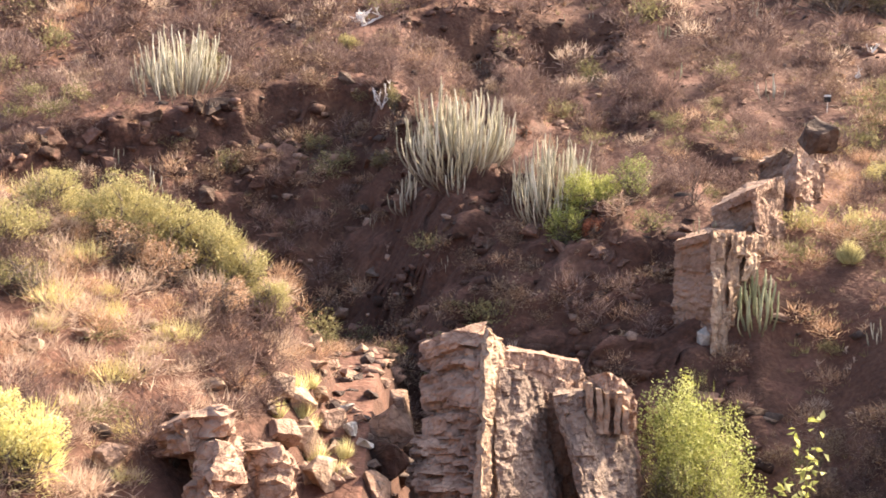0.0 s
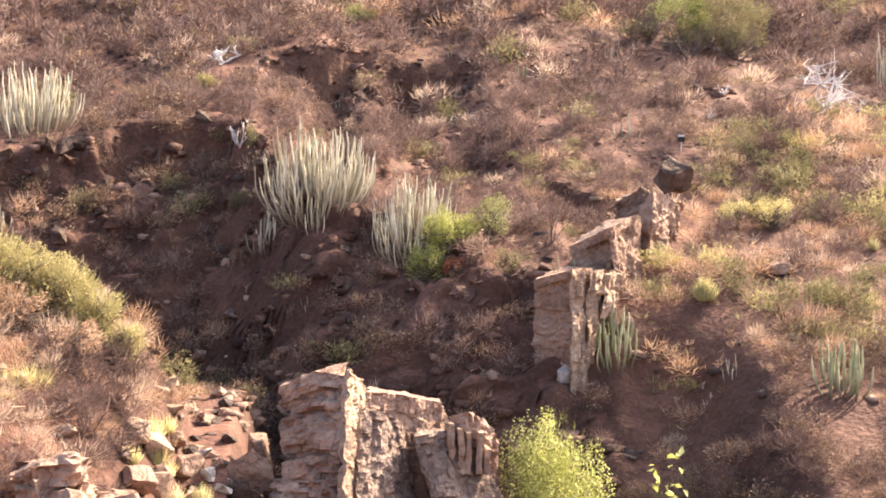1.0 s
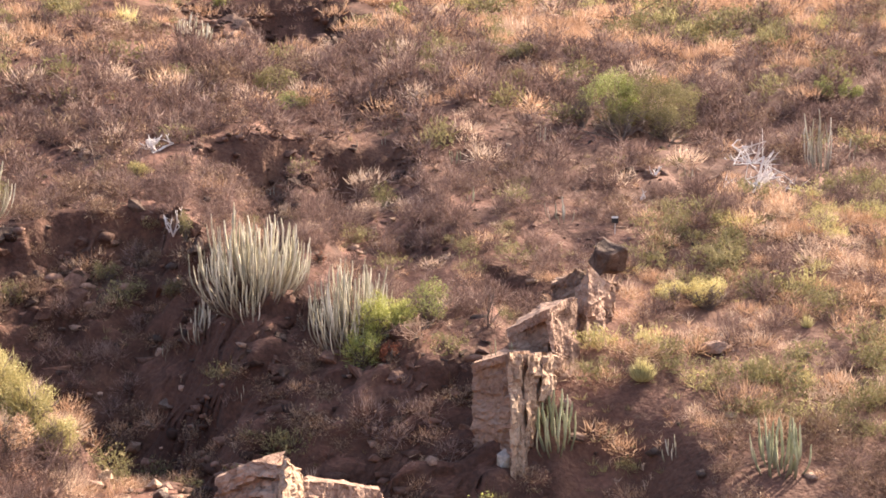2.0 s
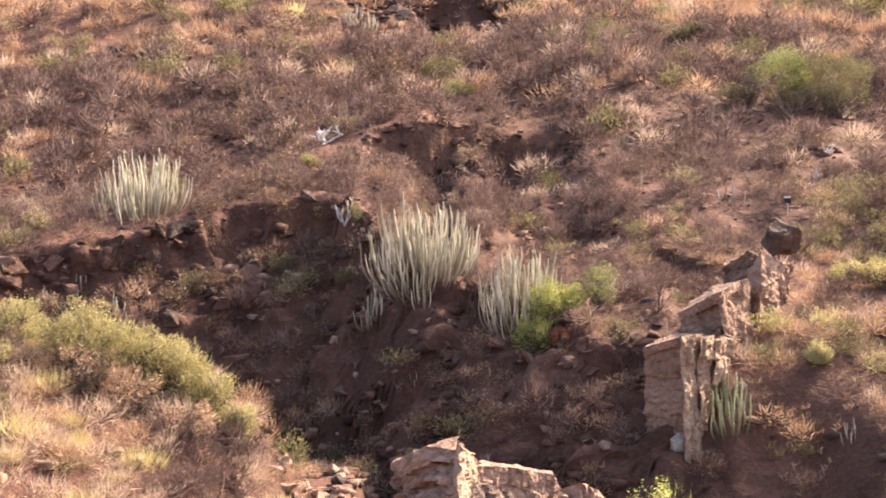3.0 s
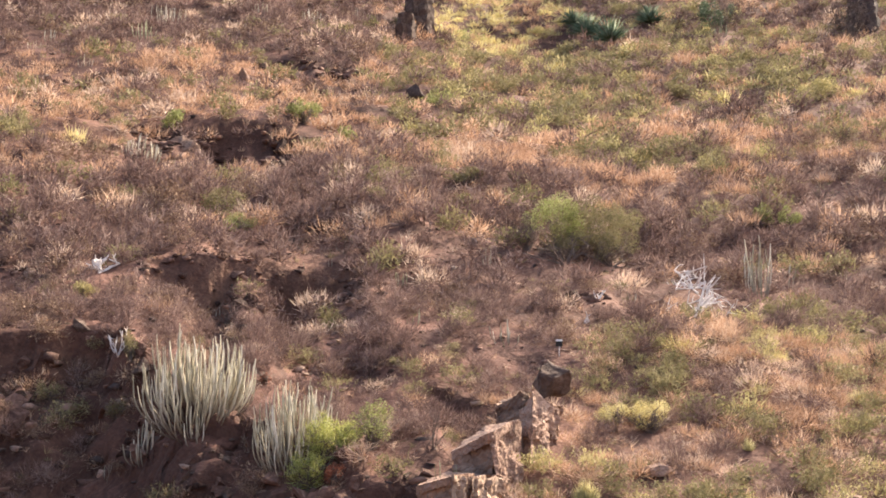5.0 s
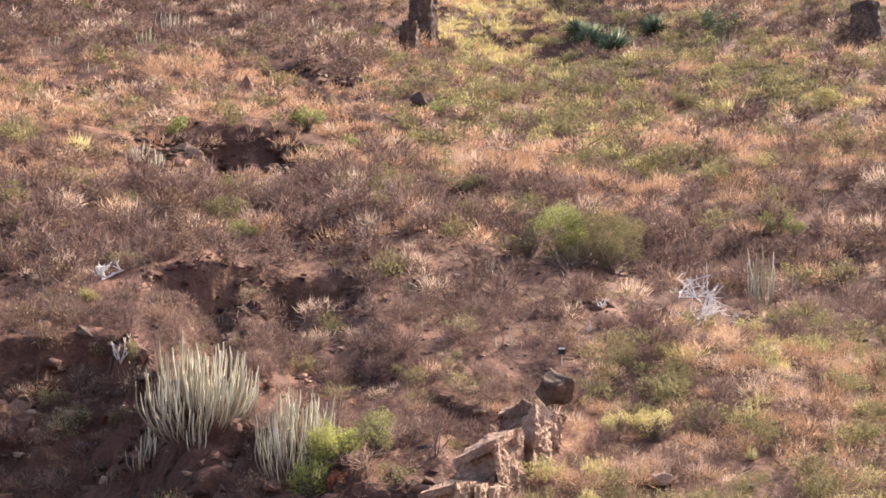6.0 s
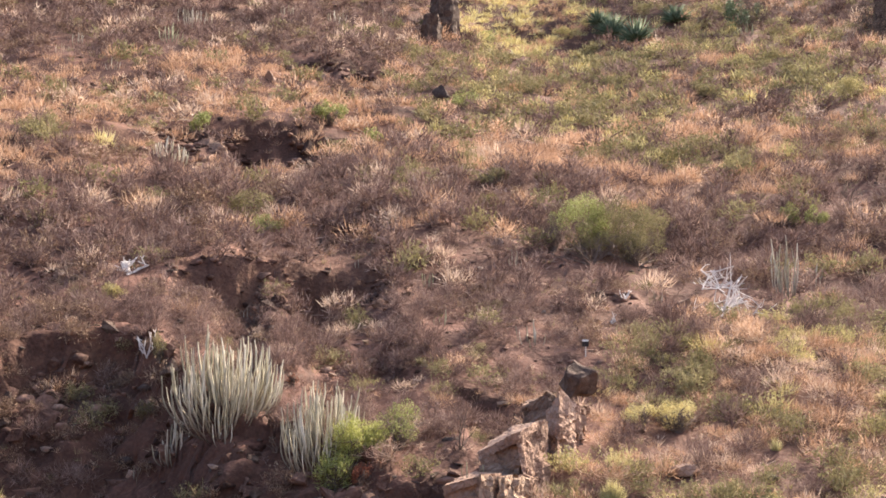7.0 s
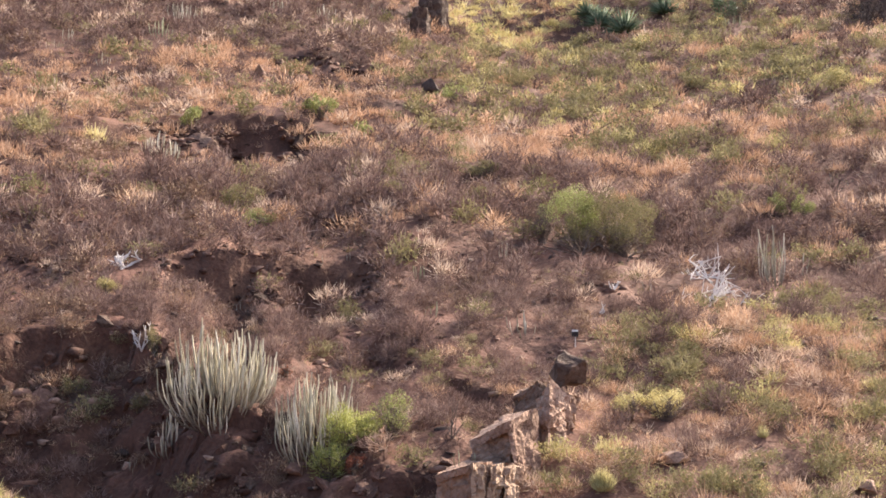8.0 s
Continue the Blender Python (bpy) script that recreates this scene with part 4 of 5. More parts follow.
for k, (x, y, wide, tall, count, mat, leaf, label) in enumerate((
        (2.55, 30.3, 0.95, 0.95, 1000, LIME, 0.065, "lime-green feathery bush growing over a spurge clump"), (2.85, 30.55, 1.05, 1.2, 1300, LIME, 0.065, "lime-green feathery bush growing over a spurge clump"), (3.30, 30.75, 0.95, 0.95, 900, LIME, 0.065, "lime-green feathery bush growing over a spurge clump"),
        (3.95, 31.0, 1.3, 1.15, 1400, FRESH, 0.06, "dull green rounded bush beside the spurge"), (3.08, 30.00, 0.5, 0.5, 500, RUST, 0.05, "rust-red withered bush on the bank"),
        (1.89, 34.77, 0.35, 0.35, 250, RUST, 0.05, "rust-red withered bush on the bank"),
        (12.1, 46.4, 2.7, 2.4, 3900, FRESH, 0.09, "large rounded green bush on the open slope"), (13.6, 46.1, 2.8, 2.2, 3900, OLIVE, 0.085, "large olive bush with bare lower branches"), (12.29, 45.81, 2.2, 1.3, 2200, OLIVE, 0.07, "low olive bush under a larger one"), (13.54, 45.45, 2.4, 1.2, 2200, OLIVE, 0.07, "low olive bush under a larger one"), (10.95, 45.81, 1.4, 1.3, 1300, BARK, 0.05, "bare brown bush on the open slope"),
        (20.24, 48.27, 0.9, 0.9, 700, FRESH, 0.08, "small green bush beside tall spurge"), (21.01, 47.73, 1.0, 0.8, 800, FRESH, 0.08, "small green bush beside tall spurge"),
        (5.27, 66.57, 2.2, 1.2, 1500, FRESH, 0.10, "green bush on the grassy slope"), (-0.66, 64.59, 1.6, 1.1, 900, FRESH, 0.10, "green bush on the grassy slope"),
        (1.19, 51.42, 2.0, 1.3, 1300, OLIVE, 0.08, "grey-green bush on the slope"), (1.71, 49.05, 1.3, 0.8, 800, FRESH, 0.08, "low green bush on the slope"), (7.06, 65.07, 1.2, 0.8, 600, FRESH, 0.09, "low green bush on the slope"),
        (7.60, 54.03, 2.6, 0.8, 1400, OLIVE, 0.08, "low olive bush on the grassy slope"), (10.64, 54.84, 1.8, 0.8, 1000, OLIVE, 0.08, "low olive bush on the grassy slope"),
        (-2.83, 41.76, 0.8, 0.5, 500, YELLOWING, 0.07, "yellowish low bush over the brow"), (-1.25, 36.27, 0.6, 0.75, 600, OLIVE, 0.06, "dull green bush under the brow"), (-3.25, 36.69, 0.8, 0.6, 600, OLIVE, 0.06, "dull green bush in the shaded hollow"),
        (-5.40, 35.91, 0.9, 0.7, 700, OLIVE, 0.06, "dull green bush in the shaded hollow"), (-1.55, 35.73, 0.7, 0.6, 500, OLIVE, 0.06, "dull green bush in the shaded hollow"),
        (9.58, 31.83, 1.1, 0.75, 1800, PALE_STRAW, 0.05, "pale cream flowering bush in dry grass"), (10.34, 31.44, 1.25, 0.8, 2200, PALE_STRAW, 0.05, "pale cream flowering bush in dry grass"),
        (32.46, 70.08, 2.6, 1.2, 1300, YELLOWING, 0.10, "yellow-green bush on the upper slope"), (31.43, 81.96, 1.2, 0.7, 500, YELLOWING, 0.10, "yellow-green bush on the upper slope"), (25.71, 102.09, 2.2, 1.0, 700, YELLOWING, 0.12, "yellow-green bush in the gully"),
        (20.13, 103.20, 3.2, 1.0, 900, FRESH, 0.12, "low green bush at the crag's foot"), (17.26, 76.38, 1.8, 1.1, 800, OLIVE, 0.1, "olive bush on the upper slope"), (18.65, 72.48, 2.6, 1.1, 1000, OLIVE, 0.1, "olive bush on the upper slope"),
        (22.70, 78.99, 2.4, 1.2, 1000, OLIVE, 0.1, "olive bush on the upper slope"), (12.77, 73.47, 2.0, 1.0, 800, FRESH, 0.1, "green bush on the upper slope"), (26.01, 73.86, 2.2, 1.1, 900, OLIVE, 0.1, "olive bush on the upper slope"),
        (7.93, 28.14, 0.5, 0.4, 500, YELLOWING, 0.05, "low yellowish bush in dry grass"),
        (3.7, 23.3, 1.2, 3.2, 2000, FRESH, 0.075, "leafy bright green bush beside the crag"), (4.1, 23.2, 1.6, 3.25, 2800, LIME, 0.075, "leafy bright green bush beside the crag"), (4.3, 22.8, 1.7, 2.8, 2400, LIME, 0.075, "leafy dull green bush beside the crag"), (3.6, 22.6, 1.3, 2.1, 1800, OLIVE, 0.07, "leafy dull green bush beside the crag"), (4.5, 22.5, 1.3, 1.7, 1500, OLIVE, 0.065, "leafy dull green bush beside the crag"),
        (-6.9, 22.6, 1.5, 1.0, 1500, YELLOWING, 0.06, "yellow-green feathery bush on the spur"), (-6.3, 21.4, 1.2, 0.7, 900, OLIVE, 0.06, "olive bush on the spur"), (-6.6, 24.2, 1.4, 0.9, 1200, YELLOWING, 0.06, "yellow-green feathery bush on the spur"),
        (-5.4, 24.0, 1.7, 1.15, 2400, YELLOWING, 0.06, "yellow-green feathery bush along the spur's crest"), (-4.6, 23.9, 1.6, 1.15, 2400, YELLOWING, 0.06, "yellow-green feathery bush along the spur's crest"), (-3.9, 23.8, 1.4, 1.05, 2200, YELLOWING, 0.06, "yellow-green feathery bush along the spur's crest"),
        (-3.3, 23.6, 1.1, 0.95, 1500, YELLOWING, 0.06, "yellow-green feathery bush along the spur's crest"), (-2.8, 23.4, 0.85, 0.75, 900, YELLOWING, 0.06, "yellow-green feathery bush along the spur's crest"), (-4.0, 24.9, 0.9, 0.9, 700, OLIVE, 0.06, "olive bush behind the spur's crest"),
        (-5.2, 23.2, 1.3, 0.8, 1500, RUSSET, 0.045, "dry pinkish bush on the spur"), (-4.4, 23.1, 1.2, 0.8, 1500, RUSSET, 0.045, "dry pinkish bush on the spur"), (-3.4, 22.6, 1.1, 0.8, 1500, RUSSET, 0.045, "dry pinkish bush on the spur"), (35.30, 91.89, 2.6, 3.2, 1500, DEEP_GREEN, 0.14, "dark tree-like bush high on the slope"), (36.48, 92.82, 2.2, 2.6, 900, BARK, 0.12, "dark withered bush high on the slope"), (43.11, 87.63, 3.4, 3.0, 1500, BARK, 0.12, "dark withered bush high on the slope"),
        (-5.00, 17.34, 1.1, 1.15, 2200, FLOWER, 0.05, "bright yellow flowering bush on the near bank"), (-5.45, 17.82, 0.7, 0.9, 1200, FLOWER, 0.05, "bright yellow flowering bush on the near bank"))):
    bush(x, y, wide, tall, count, mat, label, 700 + k, leaf)

# the leafy shoot by the stream
shoot = thing("leafy_shoot", 5.2, 20.4, "thin pale-green leafy shoot by the stream bed", "plant")
rng = np.random.RandomState(31)
rods, spots = [], []
for k in range(6):
    tip = np.array([rng.uniform(-0.35, 0.35), rng.uniform(-0.2, 0.2), rng.uniform(2.3, 3.5)])
    rods.append(tube([(0, 0, -0.05), tip * (0.3, 0.3, 0.5), tip], [0.012, 0.009, 0.004], 5))
    spots += [tip * f + rng.normal(size=3) * 0.07 for f in rng.uniform(0.4, 1.05, 34)]
v, f = joined(rods)
part("stalk", mesh_of("stalk", v, f, BARK), shoot)
v, f = leaves(rng, np.array(spots), 0.15, 0.08)
part("foliage", tri_mesh("foliage", v, f, LIME), shoot)

# tufts of pale grass
for k, (x, y, w) in enumerate(((7.90, 28.11, 0.62), (12.16, 30.18, 0.4), (7.88, 28.14, 0.4), (-2.11, 22.02, 0.45), (-2.08, 23.07, 0.4), (-1.45, 20.88, 0.4), (-2.24, 22.44, 0.5), (-2.02, 21.99, 0.5), (-1.83, 21.36, 0.5), (-2.41, 21.27, 0.4), (-1.41, 21.45, 0.4))):
    tuft = thing("grass_tuft", x, y, "dense tuft of pale yellow grass", "grass tuft", "grass tufts")
    v, f = tufty(np.random.RandomState(40 + k), 420 if k < 1 else 110, w * 0.55, w, 0.006)
    part("foliage", tri_mesh("foliage", v, f, PALE_STRAW), tuft)


# dead wood
def dead_branch(x, y, wide, tall, count, seed, label="tangle of bleached dead branches", mat=DEAD_WOOD, thick=0.022):
    rng = np.random.RandomState(seed)
    ob = thing("dead_branches", x, y, label, "dead wood", "dead wood", room=wide * 0.4 if mat is not DRY_TWIG else -0.3)
    for k in range(count):
        a, lean = rng.uniform(0, 2 * np.pi), rng.uniform(0.3, 1.0)
        tip = np.array([math.cos(a) * lean * wide / 2, math.sin(a) * lean * wide / 2, tall * rng.uniform(0.4, 1.0) * (1.15 - lean * 0.6)])
        mid = tip * 0.5 + rng.normal(size=3) * wide * 0.15
        rods = [tube([(0, 0, -0.03), mid * 0.5 + rng.normal(size=3) * 0.02, mid, tip], [thick, thick * 0.85, thick * 0.65, thick * 0.3], 5)]
        for _ in range(3):
            start = mid + (tip - mid) * rng.uniform(0, 0.8)
            end = start + (tip - mid) * 0.4 + rng.normal(size=3) * wide * 0.10
            rods.append(tube([start, (start + end) / 2 + rng.normal(size=3) * wide * 0.02, end], [thick * 0.55, thick * 0.4, thick * 0.2], 4))
        v, f = joined(rods)
        part("branch", mesh_of("branch", v, f, mat), ob)


dead_branch(14.6, 39.9, 2.2, 0.45, 16, 1, thick=0.03)
dead_branch(15.25, 42.0, 1.9, 0.6, 13, 2, thick=0.03)
dead_branch(-2.41, 43.77, 1.3, 0.5, 9, 3, thick=0.045)
dead_branch(-1.61, 36.69, 0.6, 0.9, 8, 4)
dead_branch(11.84, 40.59, 0.45, 0.45, 4, 5)
dead_branch(10.99, 39.09, 0.35, 0.35, 3, 6)
dead_branch(-4.28, 20.37, 0.95, 0.4, 16, 7, "tangle of pale dead twigs on the spur", TAN_TWIG, 0.013)
dead_branch(11.91, 44.40, 2.4, 0.9, 16, 14, "bare brown branches under a large bush", BARK, 0.024)
dead_branch(13.63, 45.09, 2.2, 0.8, 14, 15, "bare brown branches under a large bush", BARK, 0.024)
for k, (x, y, wide, tall) in enumerate(((-3.28, 22.23, 1.2, 0.85), (-2.82, 22.11, 1.2, 0.9), (-2.98, 21.09, 1.3, 0.9), (-2.63, 23.04, 1.0, 0.7), (-3.78, 22.38, 1.1, 0.7), (-2.57, 21.21, 1.0, 0.8))):
    dead_branch(x, y, wide, tall, 30, 20 + k, "leafless mauve-brown shrub on the sunny spur", DRY_TWIG, 0.009)
dead_branch(23.80, 51.15, 1.6, 0.9, 9, 8, "grey dead branches among green scrub", BARK)
dead_branch(1.19, 41.16, 0.75, 0.85, 9, 9, "leafless grey shrub forking upward from one foot", BARK, 0.016)
dead_branch(5.24, 30.51, 0.7, 1.0, 5, 10, "leafless grey shrub forking upward from one foot", BARK, 0.018)
dead_branch(3.70, 30.03, 1.3, 0.5, 24, 11, "tangle of grey dead twigs under the bush", TAN_TWIG, 0.008)
dead_branch(1.42, 31.83, 0.5, 0.5, 6, 12, "leafless grey shrub forking upward from one foot", BARK, 0.014)
dead_branch(4.95, 45.78, 0.8, 0.7, 7, 13, "leafless grey shrub forking upward from one foot", BARK, 0.014)

# spiky rosettes in the gully
for k, (x, y, w) in enumerate(((28.81, 100.77, 4.2), (28.86, 95.22, 4.4), (32.80, 98.28, 3.6), (28.26, 102.60, 3.0))):
    rng = np.random.RandomState(60 + k)
    plant = thing("spiky_rosette", x, y, "dark green spiky rosette of stiff blades in the gully", "rosette plant", "rosettes of the gully")
    a, el = rng.uniform(0, 2 * np.pi, 170), np.radians(rng.uniform(5, 85, 170))
    tips = np.stack([np.cos(a) * np.cos(el), np.sin(a) * np.cos(el), np.sin(el) * 0.9 + 0.15], 1) * w / 2 * rng.uniform(0.7, 1, (170, 1))
    v, f = spikes(rng, tips * 0.06 + np.array([0, 0, 0.3]), tips, np.full(170, 0.07))
    part("foliage", tri_mesh("foliage", v, f, DEEP_GREEN), plant)

# ---- rocks along the brow and the banks ----
rng = random.Random(77)
BROW_ROCKS = [boulder_mesh("rock", mat, (1.0, 0.8, 0.7), 600 + k, 9, 1, 0.07) for k, mat in enumerate((CLOD, BOULDER, CLOD, CLOD, BOULDER, CLOD))]


BANK_ROCKS = [boulder_mesh("rock", mat, (1.0, 0.9, 0.75), 620 + k, 9, 1, 0.08) for k, mat in enumerate((DYKE_SIDE, CLOD, CLOD, DYKE_SIDE, CLOD, BOULDER))]


def set_rock(name, x, y, size, label, group, shapes=BROW_ROCKS, lift=-0.06):
    ob = new(name, rng.choice(shapes))
    ob.matrix_world = pose(x, y, float(ground_height(x, y)) + size * lift, rng.uniform(-55, 55), rng.uniform(-55, 55), rng.uniform(0, 360)) @ Matrix.Diagonal((size * rng.uniform(0.8, 1.3), size, size * rng.uniform(0.6, 1.0), 1))
    tagged(ob, label, "rock", group)


for k in range(170):
    x = rng.uniform(-11, 5.0)
    y = float(np.interp(x, BROW_X, BROW_Y)) - rng.uniform(-0.2, 1.9)
    set_rock("brow_rock", x, y, rng.uniform(0.35, 1.15) * (1.0 if x < 0 else 0.7), "dark jagged rock jutting from the brow of the hollow", "rocks along the brow")
for bx, by, half, tall in BANKS:
    for k in range(round(half * (6 if tall > 1 else 3))):
        x = bx + rng.uniform(-0.95, 0.95) * half
        set_rock("bank_rock", x, by + 0.1 * (x - bx) - rng.uniform(-0.1, 1.0) * tall, rng.uniform(0.3, 1.0) * (1 + 0.4 * (by > 55)), "dark brown rock jutting from a low bank", "rocks along the banks", BANK_ROCKS, -0.02)

SLABS = [boulder_mesh("slab_stone", TAN_ROCK, (1.0, 0.7, 0.3), 660 + k, 11, 1, 0.05) for k in range(3)]
for k in range(26):
    x, y = 4.0 + rng.gauss(0, 0.8), 37.5 + rng.gauss(0, 0.7)
    size = rng.uniform(0.2, 0.6)
    ob = new("slab_stone", rng.choice(SLABS))
    ob.matrix_world = pose(x, y, float(ground_height(x, y)) + 0.05, rng.uniform(-15, 15), rng.uniform(-15, 15), rng.uniform(0, 360)) @ Matrix.Diagonal((size, size, size, 1))
    tagged(ob, "flat orange-tan broken stone on the slope", "stone", "broken stones of the slope")

# ---- scrub, grass and rubble over the whole slope ----
# where the dry grass and the green scrub grow thickest: x, y, reach
GLADE = (22.92, 108.18)
STRAW_AT = ((8.13, 65.22, 3.5), (1.64, 65.82, 3.5), (8.27, 58.77, 3.0), (13.08, 33.45, 1.8), (19.74, 66.84, 4.0), (27.84, 62.04, 4.0), (12.82, 33.27, 1.8), (13.01, 34.02, 1.4), (-3.51, 77.67, 4.0), (-15.71, 55.41, 3.0), (13.23, 28.80, 1.5), (21.52, 105.78, 3.0), (17.77, 63.90, 4.5), (21.66, 59.46, 5.0), (26.62, 61.80, 4.0))
GREEN_AT = ((19.58, 76.05, 5.0), (15.00, 77.07, 4.0), (23.22, 79.59, 5.0), (11.74, 32.97, 1.5), (19.47, 43.26, 3.0), (11.76, 35.52, 1.6), (17.81, 37.77, 2.5), (8.06, 54.18, 3.0), (29.15, 72.75, 4.0), (-11.68, 41.28, 2.0))
rng = np.random.RandomState(11)


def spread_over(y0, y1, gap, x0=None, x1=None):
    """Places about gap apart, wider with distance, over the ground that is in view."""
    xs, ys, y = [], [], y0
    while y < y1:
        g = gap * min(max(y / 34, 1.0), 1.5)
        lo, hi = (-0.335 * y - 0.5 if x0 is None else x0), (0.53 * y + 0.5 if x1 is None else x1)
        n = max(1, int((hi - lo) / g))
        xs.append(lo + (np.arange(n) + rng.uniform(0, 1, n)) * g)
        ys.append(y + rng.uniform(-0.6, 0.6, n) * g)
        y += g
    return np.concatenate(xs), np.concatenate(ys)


def zones(xa, ya, margin=0.42):
    """What grows where: masks and strengths for each place."""
    brow_at = np.interp(xa, BROW_X, BROW_Y)
    spur = (ya < 25.5) & (xa < -1.45)
    hollow = (xa < 5.6) & (ya < brow_at + 0.1) & ~spur
    bed = (xa > -1.75) & (xa < 0.5) & (ya < 27.5)
    rocky = ((xa > -1.2) & (xa < 3.3) & (ya > 20.6) & (ya < 24.2)) | ((np.abs(xa - 5.7 - 0.75 * (ya - 28.6)) < 0.85) & (ya > 26.6) & (ya < 31.6))
    green = np.exp(-((xa - 0.2 * ya) / 9.0) ** 2) * ramp(ya, 58, 72) + 0.8 * ramp(xa - 0.18 * ya, 2, 8) * (ya > 24) + 1.6 * fbm(xa / 5 + 40, ya / 5, 2)
    straw = 0.4 * ramp(ya, 52, 60) * (xa < 0.12 * ya) + 0.75 * ramp(ya, 48, 58) * (1 - 0.6 * ramp(ya, 70, 90)) + 0.6 * ramp(xa - 0.2 * ya, 2, 6) * (ya < 44) - 0.4 * ramp(ya, 34, 37) * (1 - ramp(ya, 46, 52)) + 1.9 * fbm(xa / 5 + 80, ya / 3, 2) - 0.05
    for px, py, r in STRAW_AT:
        straw = straw + 1.1 * np.exp(-((xa - px) ** 2 + (1.5 * (ya - py)) ** 2) / r ** 2)
    for px, py, r in GREEN_AT:
        near = np.exp(-((xa - px) ** 2 + (1.5 * (ya - py)) ** 2) / r ** 2)
        green, straw = green + 0.9 * near, straw - 0.5 * near
    # a dark band of scrub across the top of the slope
    dark = ramp(ya, 79, 85) * (1 - ramp(xa - 0.13 * ya, -1.5, 1.5))
    straw, green = straw - 1.2 * dark, green - 0.8 * dark
    stray = rng.normal(size=len(xa))
    sunny = (xa - 0.2 * ya > 0.6 + 4.0 * fbm(xa / 3 + 5, ya / 3, 3) + 0.6 * stray) & (xa > 5.8) & (ya > 23) & (ya < 37.5 + 1.5 * stray)
    sunny |= (xa > 6.4 + 0.4 * stray) & (ya > 26) & (ya < 33) & (xa > 7.0 + 0.75 * (ya - 28.6))
    upper = ya + 9 * fbm(xa / 4 + 60, ya / 6, 3) + 1.5 * stray > 55
    drop = ground_height(xa, ya + 0.15) - ground_height(xa, ya - 0.15)
    keep = ~rocky & (drop < np.where(hollow, 1.2, 0.8)) & ~bed
    for cx, cy, room in CLEAR:
        keep &= np.hypot(xa - cx, 0.75 * (ya - cy + 0.6)) > room * np.where(hollow, 0.7, 0.75) + np.where(spur, 0.0, np.where(hollow, 0.25, 1.0) * margin)
    for bx, by, half, tall in BANKS:
        front = by + 0.1 * (xa - bx) - ya
        keep &= ~((np.abs(xa - bx) < 0.85 * half) & (front > -0.15) & (front < (0.5 if by < 55 else 1.2) + 0.45 * tall) & (rng.rand(len(xa)) < (0.9 if tall > 1 else 0.5)))
    glade = np.exp(-((xa - GLADE[0]) ** 2 + (0.6 * (ya - GLADE[1])) ** 2) / 6.0 ** 2) > 0.35
    return dict(spur=spur, hollow=hollow, bed=bed, rocky=rocky, green=green, straw=straw, sunny=sunny, upper=upper, dark=dark > 0.5, keep=keep, drop=drop, glade=glade, pit=(ya < 26.0) & (xa > 3.0))


# how often each kind grows in each sort of ground; what is left stays bare
MIX = {
    "sunny": (("dry", 0.21), ("russet", 0.24), ("olive", 0.20), ("straw", 0.13), ("tan", 0.10), ("pale", 0.05), ("yellow", 0.06)),
    "sunny_green": (("dry", 0.24), ("olive", 0.36), ("russet", 0.10), ("yellow", 0.10), ("tan", 0.06), ("straw", 0.08)),
    "middle": (("dry", 0.64), ("brown", 0.10), ("tan", 0.06), ("olive", 0.06), ("straw", 0.03), ("russet", 0.02)),
    "upper": (("dry", 0.42), ("straw", 0.20), ("tan", 0.09), ("olive", 0.14), ("russet", 0.07)),
    "upper_straw": (("straw", 0.58), ("russet", 0.12), ("dry", 0.14), ("olive", 0.07), ("tan", 0.05)),
    "upper_green": (("olive", 0.44), ("yellow", 0.08), ("straw", 0.20), ("dry", 0.17), ("pale", 0.04)),
    "dark": (("dry", 0.62), ("brown", 0.20), ("tan", 0.08), ("olive", 0.05)),
    "hollow": (("brown", 0.56), ("dry", 0.20), ("tan", 0.02), ("russet", 0.07), ("olive", 0.12)),
    "spur": (("tan", 0.36), ("russet", 0.17), ("dry", 0.20), ("pale", 0.13), ("olive", 0.04), ("straw", 0.08)),
    "glade": (("pale", 0.45), ("straw", 0.35), ("yellow", 0.15)),
}
KINDS = ("dry", "brown", "tan", "straw", "russet", "olive", "yellow", "pale")


def growth(xa, ya, q):
    """The kind that grows at each place, as an index into KINDS, or -1."""
    sort = np.where(q["upper"], np.where(q["green"] > 0.75, "upper_green", np.where(q["straw"] > 0.55, "upper_straw", "upper")), np.where(q["sunny"], np.where(q["green"] > 0.9, "sunny_green", "sunny"), "middle"))
    for name in ("dark", "glade", "hollow", "spur"):
        sort = np.where(q[name], name, sort)
    sort = np.where(q["pit"] & ~q["spur"], "hollow", sort)
    # neighbours tend to be alike
    chance = np.clip(0.55 * rng.rand(len(xa)) + 0.45 * (0.5 + 1.15 * fbm(xa / 2.3 + 70, ya / 2.3, 2)), 0, 1)
    chance = np.argsort(np.argsort(chance)) / len(chance)
    kind = np.full(len(xa), -1)
    for name, mix in MIX.items():
        here, level = sort == name, 0.0
        order = rng.permutation(len(mix))
        for key, share in (mix[k] for k in order):
            kind[here & (chance >= level) & (chance < level + share)] = KINDS.index(key)
            level += share
    kind[~q["keep"]] = -1
    return kind


SCRUB = {"dry": DRY_TWIG, "brown": BROWN_LEAF, "tan": TAN_TWIG, "straw": STRAW, "russet": RUSSET, "olive": OLIVE, "yellow": YELLOWING, "pale": PALE_STRAW}


